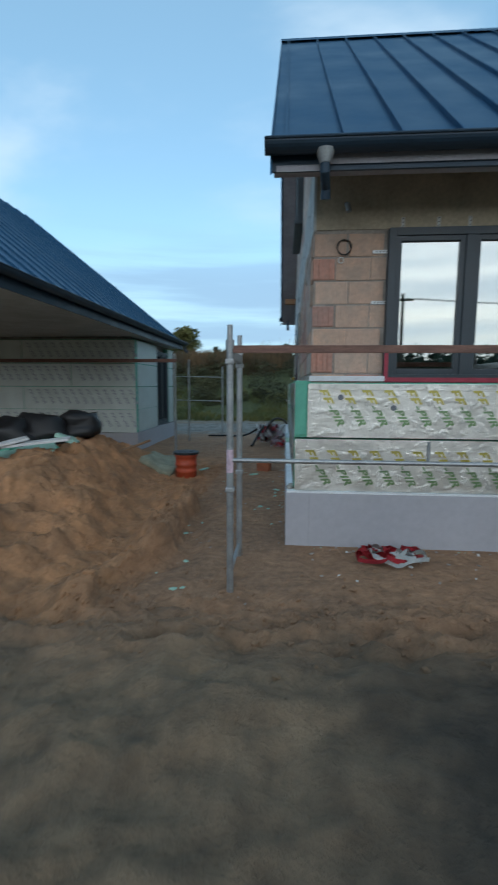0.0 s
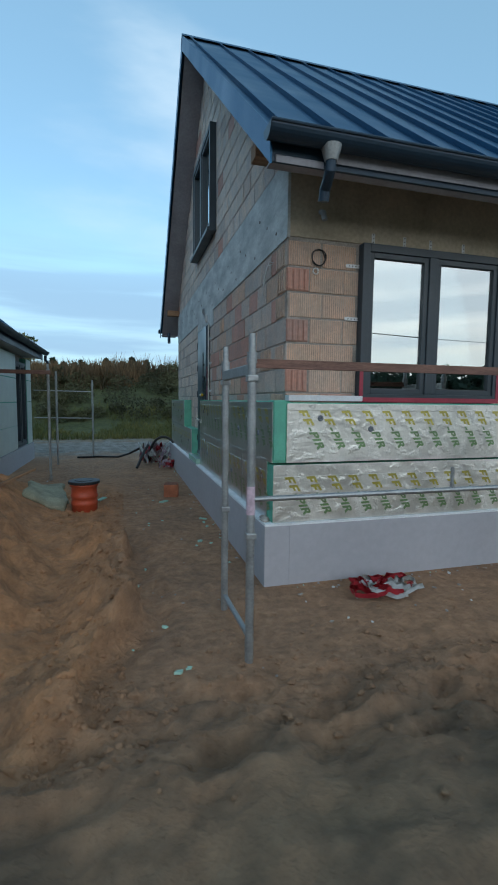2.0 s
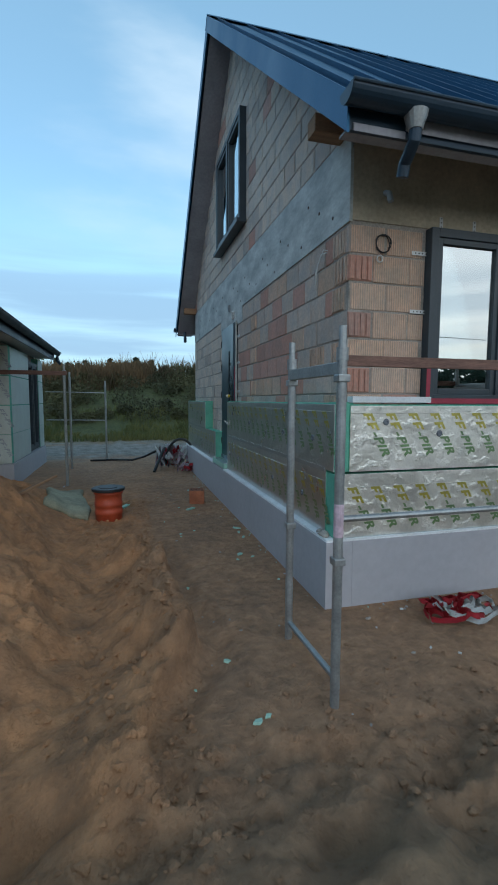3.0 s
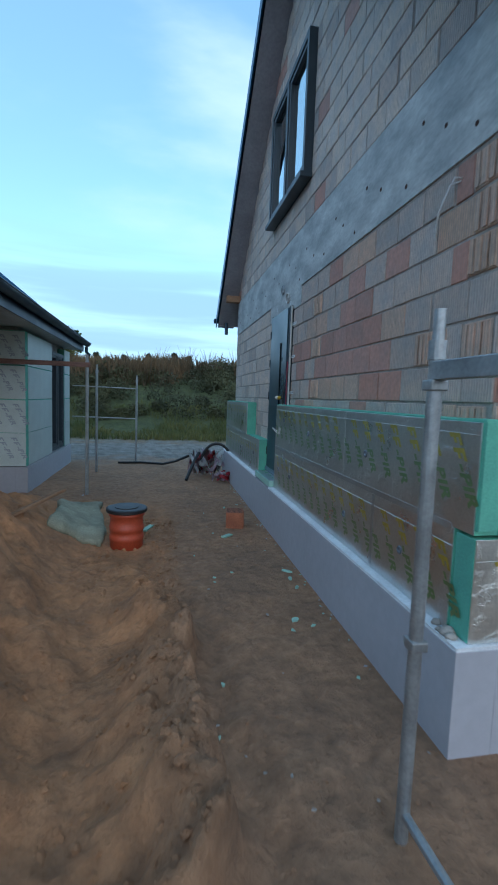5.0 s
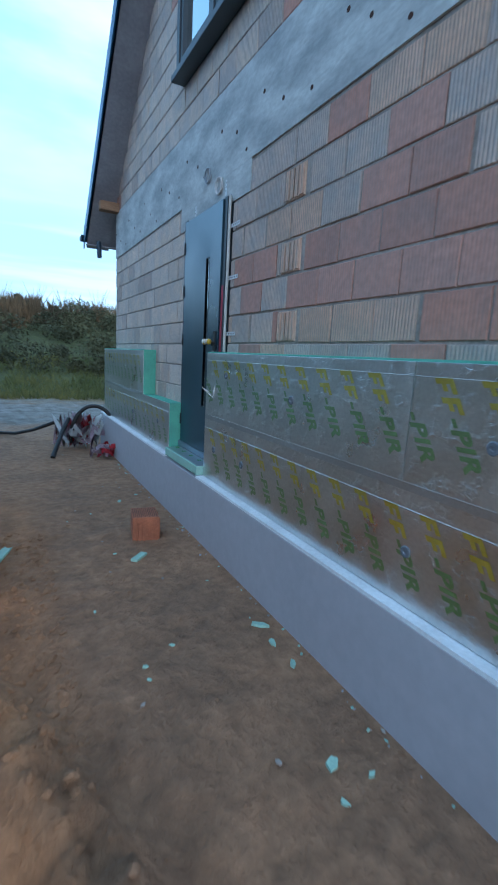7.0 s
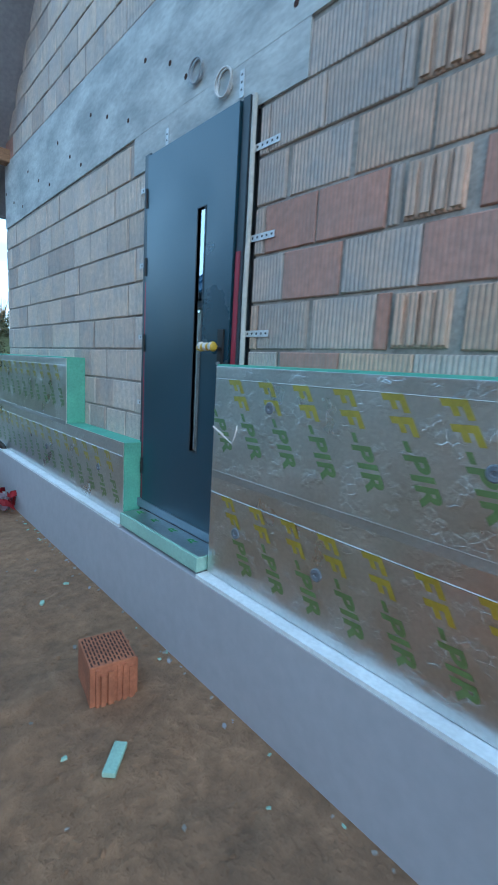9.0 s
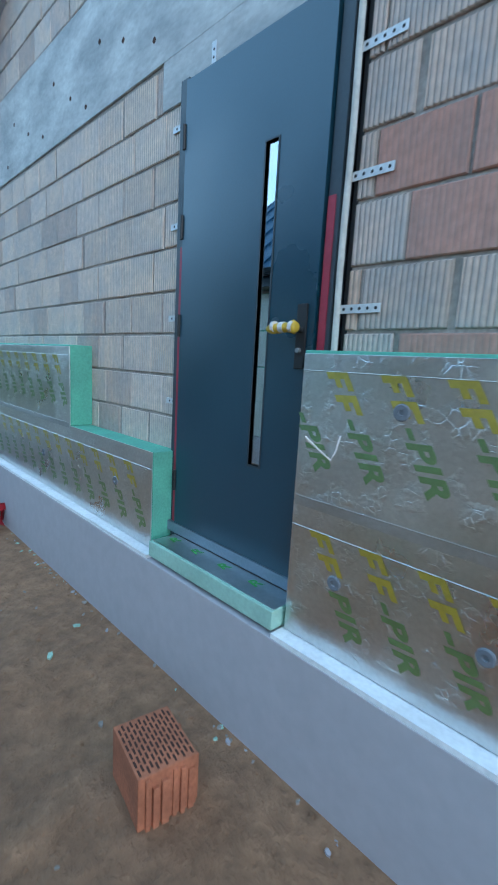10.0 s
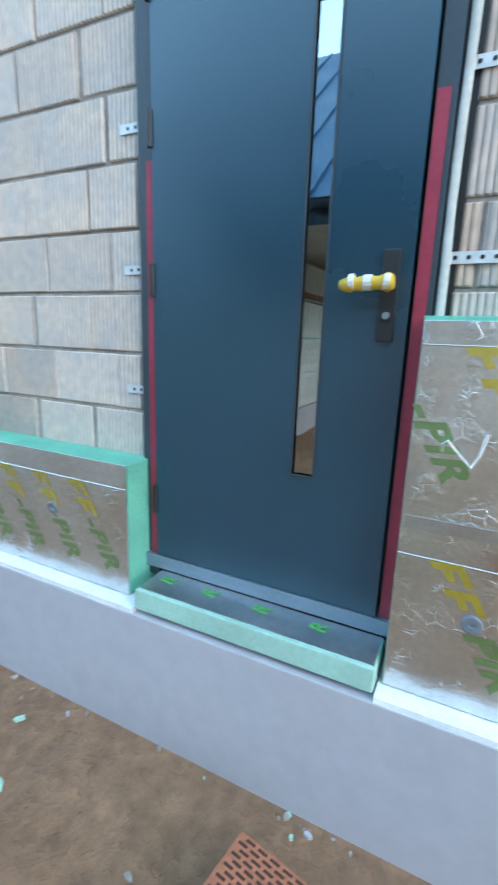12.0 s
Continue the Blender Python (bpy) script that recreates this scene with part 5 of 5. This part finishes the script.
thing("gutter", gutter(4.2, 13.35, 0.0, NEAVE_Z - 0.01, 0.075, ROOF_TRIM), ROOF_TRIM, "dark gutter along the neighbouring eave", "gutter", at=NG)
thing("downpipe", tubes(([(-2.72, 13.2, 2.56), (-2.72, 13.2, 2.45), (-2.66, 13.25, 2.38)], 0.035)), ROOF_TRIM, "short curved spout at the neighbouring eave end", "downpipe")
for y in (4.3,):
    thing("porch_post", boxes((-5.15, -5.0, y, y + 0.15, -0.1, NEAVE_Z - 0.17), bevel=0.006), TIMBER, "timber post under the neighbouring porch roof", "post")
NS = Matrix.Translation((0, nb_s, 0))
NE = Matrix(((0, -1, 0, NX0), (1, 0, 0, 0), (0, 0, 1, 0), (0, 0, 0, 1)))     # local x runs towards +y, local -y faces east
for k in range(4):
    z = 0.41 + k * 0.505
    zt = min(z + 0.5, 2.43)
    for a, b in ((-5.6, NX0 + 0.14), (-8.0, -5.61), (-10.5, -8.01)) if k % 2 else ((-4.5, NX0 + 0.14), (-6.9, -4.51), (-9.3, -6.91)):
        pir_board(NS, a, b, z, zt, depth=0.14, marks=(a > -8.0), foil=FOIL_HAZY, label="pale foil-faced insulation board on the porch wall")
    pir_board(NE, nb_s + 0.002, 11.44, z, zt, depth=0.14, marks=False, foil=FOIL_HAZY, label="foil-faced insulation board beside the neighbouring window")
    pir_board(NE, 12.56, nb_n + 0.1, z, zt, depth=0.14, marks=False, foil=FOIL_HAZY, label="narrow insulation board beside the neighbouring window")
nw = window("window_3", NE, 11.46, 12.54, 0.43, 2.30, 12.0, "tall dark-framed window of the neighbouring house", proud=0.13)
# neighbouring scaffold
ns = thing("scaffold", None, None, "bay of galvanised scaffold beside the neighbouring house", "scaffold")
for x, y, h in ((-2.17, 9.66, 2.12), (-2.30, 11.7, 2.10), (-1.62, 13.1, 1.98)):
    pole(x, y, h, ns)
part("guard_board", boxes((-6.2, -2.12, 9.60, 9.628, 1.93, 2.0), bevel=0.003), RAIL_RED, ns, "red-brown guard board")
part("guard_tube", tubes(([(-3.0, 13.1, 1.02), (-1.62, 13.1, 1.0)], 0.014)), GALV, ns)
part("guard_tube", tubes(([(-3.0, 13.1, 1.70), (-1.62, 13.1, 1.68)], 0.012)), GALV, ns)

# ---- distance: grass, reeds, shrubs, trees ----
def blades(name, count, region, size, mat, label, cat, seed, lean=0.25, wide=0.02, patch=0.0):
    """Upright tapering blades as one mesh."""
    r = np.random.RandomState(seed)
    x, y = r.uniform(region[0], region[1], count), r.uniform(region[2], region[3], count)
    if patch:
        keep = fbm(x * patch, y * patch, 3) > -0.12
        x, y = x[keep], y[keep]
    n = len(x)
    h = r.uniform(size[0], size[1], n) * (1 + 0.5 * fbm(x * 0.35, y * 0.35, 3))
    a, z = r.uniform(0, 6.283, n), height(x, y)
    lx, ly = r.normal(0, lean, n) * h, r.normal(0, lean, n) * h
    w = wide * r.uniform(0.6, 1.4, n)
    v = np.empty((n, 4, 3))
    v[:, 0] = np.stack([x - w * np.cos(a), y - w * np.sin(a), z - 0.03], -1)
    v[:, 1] = np.stack([x + w * np.cos(a), y + w * np.sin(a), z - 0.03], -1)
    v[:, 2] = np.stack([x + lx * 0.45 + w * 0.8 * np.cos(a), y + ly * 0.45 + w * 0.8 * np.sin(a), z + h * 0.6], -1)
    v[:, 3] = np.stack([x + lx, y + ly, z + h], -1)
    i = np.arange(n)[:, None] * 4
    f = np.concatenate([i + np.array([[0, 1, 2]]), i + np.array([[0, 2, 3]])])
    me = bpy.data.meshes.new(name)
    me.from_pydata(v.reshape(-1, 3).tolist(), [], f.tolist())
    me.materials.append(mat)
    return tagged(new(name, me), label, cat, kind="stuff")


blades("grass", 26000, (-22, 9, 18.3, 24), (0.10, 0.35), GRASS, "rough green and straw-coloured grass beyond the sandy track", "grass", 2, 0.3, 0.02, 0.5)
blades("reeds", 34000, (-30, 14, 26.5, 33), (0.5, 1.35), REED, "brown dead reeds and tall weeds on the bank", "reeds", 3, 0.16, 0.022, 0.3)


def foliage(name, centres, mat, label, cat, seed, leaf=0.10, per=260):
    """Clumps of small leaves round many centres, as one mesh."""
    r = np.random.RandomState(seed)
    vs = []
    for cx, cy, cz, rx, rz in centres:
        d = r.normal(0, 1, (per, 3))
        d /= np.linalg.norm(d, axis=1)[:, None]
        q = d * (r.uniform(0.25, 1, per) ** 0.5)[:, None] * np.array([rx, rx, rz]) + np.array([cx, cy, cz])
        u, w = r.normal(0, 1, (per, 3)), r.normal(0, 1, (per, 3))
        s = leaf * r.uniform(0.6, 1.5, per)[:, None]
        u, w = u / np.linalg.norm(u, axis=1)[:, None] * s, w / np.linalg.norm(w, axis=1)[:, None] * s
        vs.append(np.stack([q - u, q + w * 0.6, q + u, q - w * 0.6], 1))
    v = np.concatenate(vs)
    n = len(v)
    me = bpy.data.meshes.new(name)
    me.from_pydata(v.reshape(-1, 3).tolist(), [], np.arange(n * 4).reshape(n, 4).tolist())
    me.materials.append(mat)
    return me


r = np.random.RandomState(11)
cs = []
for i in range(300):
    x, y = r.uniform(-28, 12), r.uniform(22.3, 31)
    s = r.uniform(0.3, 0.85)
    cs.append((x, y, float(height(x, y)) + s * 0.55, s * 1.2, s * 0.85))
tagged(new("bank_shrubs", foliage("bank_shrubs", cs, SHRUB, "", "", 1, 0.06, 420)), "dark tangled shrubs and brambles covering the bank", "shrubs", kind="stuff")


def bare_shrub(x, y, h, seed):
    r = random.Random(seed)
    bm = bmesh.new()
    z = hz(x, y)
    for k in range(26):
        a, l = r.uniform(0, 6.28), h * r.uniform(0.35, 0.75)
        dx, dy = math.cos(a) * r.uniform(0.05, 0.5) * l, math.sin(a) * r.uniform(0.05, 0.5) * l
        tube(bm, [(x, y, z - 0.05), (x + dx * 0.4, y + dy * 0.4, z + l * 0.55), (x + dx, y + dy, z + l)], [0.016, 0.009, 0.003], 4, False)
    return thing("bare_shrub", bm, REED, "bare brown many-stemmed shrub on the bank", "shrub", "shrubs on the bank")


for i, (x, y, h) in enumerate(((-1.2, 29, 2.2), (0.3, 28, 2.4), (1.6, 29, 2.1), (3.0, 28, 2.3), (-2.8, 30, 1.8), (4.5, 29, 2.0), (-0.5, 30, 2.0), (6.0, 30, 2.2))):
    bare_shrub(x, y, h, i)


def conifer(x, y, h, seed):
    r = np.random.RandomState(seed)
    z = float(height(x, y))
    t = thing("pine_tree", None, None, "dark distant conifer in the forest edge", "tree", "forest edge", at=Matrix.Translation((x, y, z)))
    part("trunk", tubes(([(0, 0, -0.2), (0.05, 0, h * 0.5), (0, 0, h * 0.96)], [0.16, 0.10, 0.02]), sides=6), BARK, t)
    c = []
    k = 9
    for i in range(k):
        u = i / (k - 1)
        rad = (0.22 * h) * (1 - u) ** 0.8 + 0.15
        for j in range(3):
            a = r.uniform(0, 6.28)
            c.append((math.cos(a) * rad * 0.5, math.sin(a) * rad * 0.5, h * (0.25 + 0.73 * u), rad * 0.6, h * 0.05))
    part("crown", foliage("crown", c, CONIFER, "", "", seed, 0.22, 34), None, t)
    return t


base = [conifer(-16 + i * 2.0, 52 + (i % 3) * 2, 2.6 + (i * 37 % 10) * 0.10, i) for i in range(6)]
r = random.Random(3)
for i in range(110):
    src = base[i % 6]
    x, y = -52 + i * 0.62 + r.uniform(-0.5, 0.5), 50 + r.uniform(-3, 8)
    if x > 4:
        y += 14
    s = r.uniform(0.8, 1.15)
    m = Matrix.Translation((x, y, hz(x, y) - 0.2)) @ pose(0, 0, 0, 0, 0, r.uniform(0, 360))
    c = copy_thing(src, m)
    c.scale = (s, s, s)


def broadleaf(x, y, h, seed):
    r = np.random.RandomState(seed)
    t = thing("broadleaf_tree", None, None, "round yellow-green broadleaf tree on the bank", "tree", at=Matrix.Translation((x, y, hz(x, y))))
    bm = tubes(([(0, 0, -0.2), (0.1, 0, h * 0.4), (0, 0.1, h * 0.7)], [0.16, 0.11, 0.05]), sides=8)
    c = []
    for i in range(26):
        d = r.normal(0, 1, 3)
        d /= np.linalg.norm(d)
        p = np.array([0, 0, h * 0.66]) + d * np.array([0.30, 0.30, 0.27]) * h * r.uniform(0.5, 1)
        tube(bm, [(0, 0.05, h * 0.45), tuple(p * 0.6 + np.array([0, 0, h * 0.22])), tuple(p)], [0.05, 0.03, 0.01], 5, False)
        c.append((*p, 0.14 * h, 0.11 * h))
    part("trunk", bm, BARK, t)
    part("crown", foliage("crown", c, GRASS, "", "", seed, 0.10, 130), None, t)
    return t


broadleaf(-7.6, 36, 3.6, 4)
broadleaf(-9.6, 38, 3.0, 5)

# land behind the walk: low far woods and a power line, as the panes mirror them
cs = []
r = np.random.RandomState(5)
for i in range(420):
    a = r.uniform(math.pi * 0.93, math.pi * 2.07) if i % 3 else r.uniform(0, 2 * math.pi)
    d = r.uniform(150, 190)
    s = r.uniform(6.0, 9.0)
    if math.sin(a) > 0.35:
        continue
    cs.append((d * math.cos(a), d * math.sin(a), s * 0.8, s * 1.7, s))
tagged(new("far_woods", foliage("far_woods", cs, CONIFER, "", "", 6, 1.4, 130)), "low dark line of far woods round the site", "woods", kind="stuff")
up = thing("utility_pole", tubes(([(8.5, -26, -0.2), (8.5, -26, 8.0)], [0.14, 0.10]), sides=10), BARK, "weathered wooden utility pole across the field", "pole")
part("crossarm", boxes((7.7, 9.3, -26.06, -25.94, 7.5, 7.62)), BARK, up)
for x in (7.8, 8.5, 9.2):
    part("insulator", lathe([(0.03, 0), (0.05, 0.06), (0.03, 0.14)], 8), WHITE, up, at=Matrix.Translation((x, -26, 7.62)))
up2 = copy_thing(up, Matrix.Translation((-42, -6, 0)))
up3 = copy_thing(up, Matrix.Translation((44, -2, 0)))
bm = bmesh.new()
for dx in (-0.7, 0, 0.7):
    for a, b in (((-33.5, -32, 7.7), (8.5, -26, 7.7)), ((8.5, -26, 7.7), (52.5, -28, 7.7))):
        pts = [(a[0] + (b[0] - a[0]) * u + dx, a[1] + (b[1] - a[1]) * u, 7.7 - 3.0 * u * (1 - u)) for u in np.linspace(0, 1, 12)]
        tube(bm, pts, 0.012, 4, False)
thing("power_line", bm, BLACK, "thin sagging overhead wires between the poles", "wire")

# ---- blocks of the walls ----
BLOCKS = {}


def block_mesh(w, h, kind):
    key = (round(w, 2), round(h, 2), kind)
    if key not in BLOCKS:
        mat = {"peach": BLOCK, "grey": BLOCK_GREY, "pale": BLOCK_SKYLIT, "red": BLOCK_RED, "cut": BLOCK, "cut_red": BLOCK_RED}[kind]
        bm = bmesh.new()
        box(bm, 0, key[0], -0.0, 0.02, 0, key[1])
        bmesh.ops.bevel(bm, geom=[e for e in bm.edges if all(v.co.y < 0.001 for v in e.verts)], offset=0.004, segments=1, affect="EDGES")
        if kind in ("cut", "cut_red"):
            n = max(3, int(key[0] / 0.045))
            for i in range(n):
                x = (i + 0.5) * key[0] / n
                box(bm, x - 0.016, x + 0.016, -0.010, 0.0, 0.010, key[1] - 0.010)
        BLOCKS[key] = finish(bm, "block", mat)
    return BLOCKS[key]


PITCH = 0.2028


def lay(m, parent, x0, x1, z_from, z_to, fits, choose, seed, joints=None):
    """Lays courses 0.203 m high of blocks 0.303 m long; joints(x, course) anchors the bond, fits(a, b, z0, z1) trims or refuses a block."""
    r = random.Random(seed)
    for course in range(40):
        z = z_from + course * PITCH
        if z > z_to - 0.05:
            break
        h = min(PITCH - 0.010, z_to - z - 0.006)
        xs = {x0, x1}
        for lo, hi, even, odd in joints or ((x0, x1, x0, x0 + 0.15),):
            a = odd if course % 2 else even
            k = math.ceil((lo - a) / 0.303)
            while a + k * 0.303 < hi:
                xs.add(a + k * 0.303 + r.uniform(-0.010, 0.010))
                k += 1
        xs = sorted(x for x in xs if x0 <= x <= x1)
        for p, q in zip(xs, xs[1:]):
            gap = 0.007 if r.random() < 0.75 else r.uniform(0.014, 0.030)       # some upright joints are filled with mortar
            for a, b in fits(p, q - gap, z, z + h):
                if b - a > 0.03:
                    kind = choose(r, (a + b) / 2, z, b - a)
                    part("block", block_mesh(b - a, h, kind), None, parent,
                         at=m @ Matrix.Translation((a, 0.002 - r.uniform(0, 0.005), z + 0.002)) @ pose(0, 0, 0, r.uniform(-.3, .3), r.uniform(-.3, .3), r.uniform(-.5, .5)))


def cut_out(a, b, z0, z1, holes):
    """The stretches of [a, b] that lie outside the holes at this course."""
    spans = [(a, b)]
    for h0, h1, k0, k1 in holes:
        if z1 - 0.04 > k0 and z0 + 0.04 < k1:
            nxt = []
            for p, q in spans:
                if p < h0:
                    nxt.append((p, min(q, h0)))
                if q > h1:
                    nxt.append((max(p, h1), q))
            spans = nxt
    return [(p, q) for p, q in spans if q - p > 0.02]


def west_kind(r, x, z, w):
    y = -x
    if r.random() < 0.01 and w > 0.1:
        return "cut"
    red = math.exp(-((y - 5.8) / 1.5) ** 2 - ((z - 2.0) / 0.48) ** 2) * 0.78 if z < 2.9 else 0.06
    if r.random() < red:
        return "red"
    if y < 7.6 and z < 2.9:
        return "grey" if r.random() < 0.8 else "peach"
    # left of the door and above, paler blocks carry painted sky light
    return "pale" if r.random() < 0.8 else "grey"


CUTS = [(-6.84, -6.64, z) for z in (1.571, 1.977, 2.382)] + [(-4.50, -4.30, z) for z in (1.368, 1.774, 2.18, 2.585)]
lower_holes = [(a - 0.014, b + 0.014, z + 0.05, z + 0.15) for a, b, z in CUTS] + [(-DOOR_Y1, -DOOR_Y0, 0, DOOR_Z1), (-8.68, -7.31, 2.60, 3.0)]
lay(WEST, wall_west, -NY, -SY - 0.001, 0.963, 2.795, lambda a, b, z0, z1: cut_out(a, b, z0, z1, lower_holes), west_kind, 1,
    ((-NY, -8.0, -8.76, -8.66), (-8.0, -SY, -7.06, -7.205)))


for a, b, z in CUTS:
    part("block", block_mesh(b - a, 0.18, "cut"), None, wall_west, "broken ribbed block end", at=WEST @ Matrix.Translation((a, 0.0, z + 0.008)))


def gable_fit(a, b, z0, z1):
    lim = (RIDGE_Z - 0.16 - z1) / SLOPE + 0.12
    return cut_out(max(a, -RIDGE_Y - lim), min(b, -RIDGE_Y + lim), z0, z1, [(-UP_Y1, -UP_Y0, UP_Z0 - 0.06, UP_Z1)]) if lim > 0.1 else []


lay(WEST, wall_west, -NY, -SY, 3.43, 6.6, gable_fit, west_kind, 2)


south_holes = [(FW_X0, FW_X1, 0, FW_Z1)] + [(0, WX + 0.20, z + 0.05, z + 0.15) for z in (1.571, 1.977, 2.382)]


def south_kind(r, x, z, w):
    return "red" if r.random() < 0.3 else ("grey" if r.random() < 0.12 else "peach")


lay(SOUTH, wall_south, WX + 0.002, 3.2, 1.3686, 2.805, lambda a, b, z0, z1: cut_out(a, b, z0, z1, south_holes), south_kind, 3, ((WX, 3.2, WX + 0.315, WX + 0.505),))
for z in (1.571, 1.977, 2.382):
    part("block", block_mesh(0.19, 0.18, "cut_red"), None, wall_south, "ribbed block end", at=SOUTH @ Matrix.Translation((WX + 0.0, 0.0, z + 0.006)))
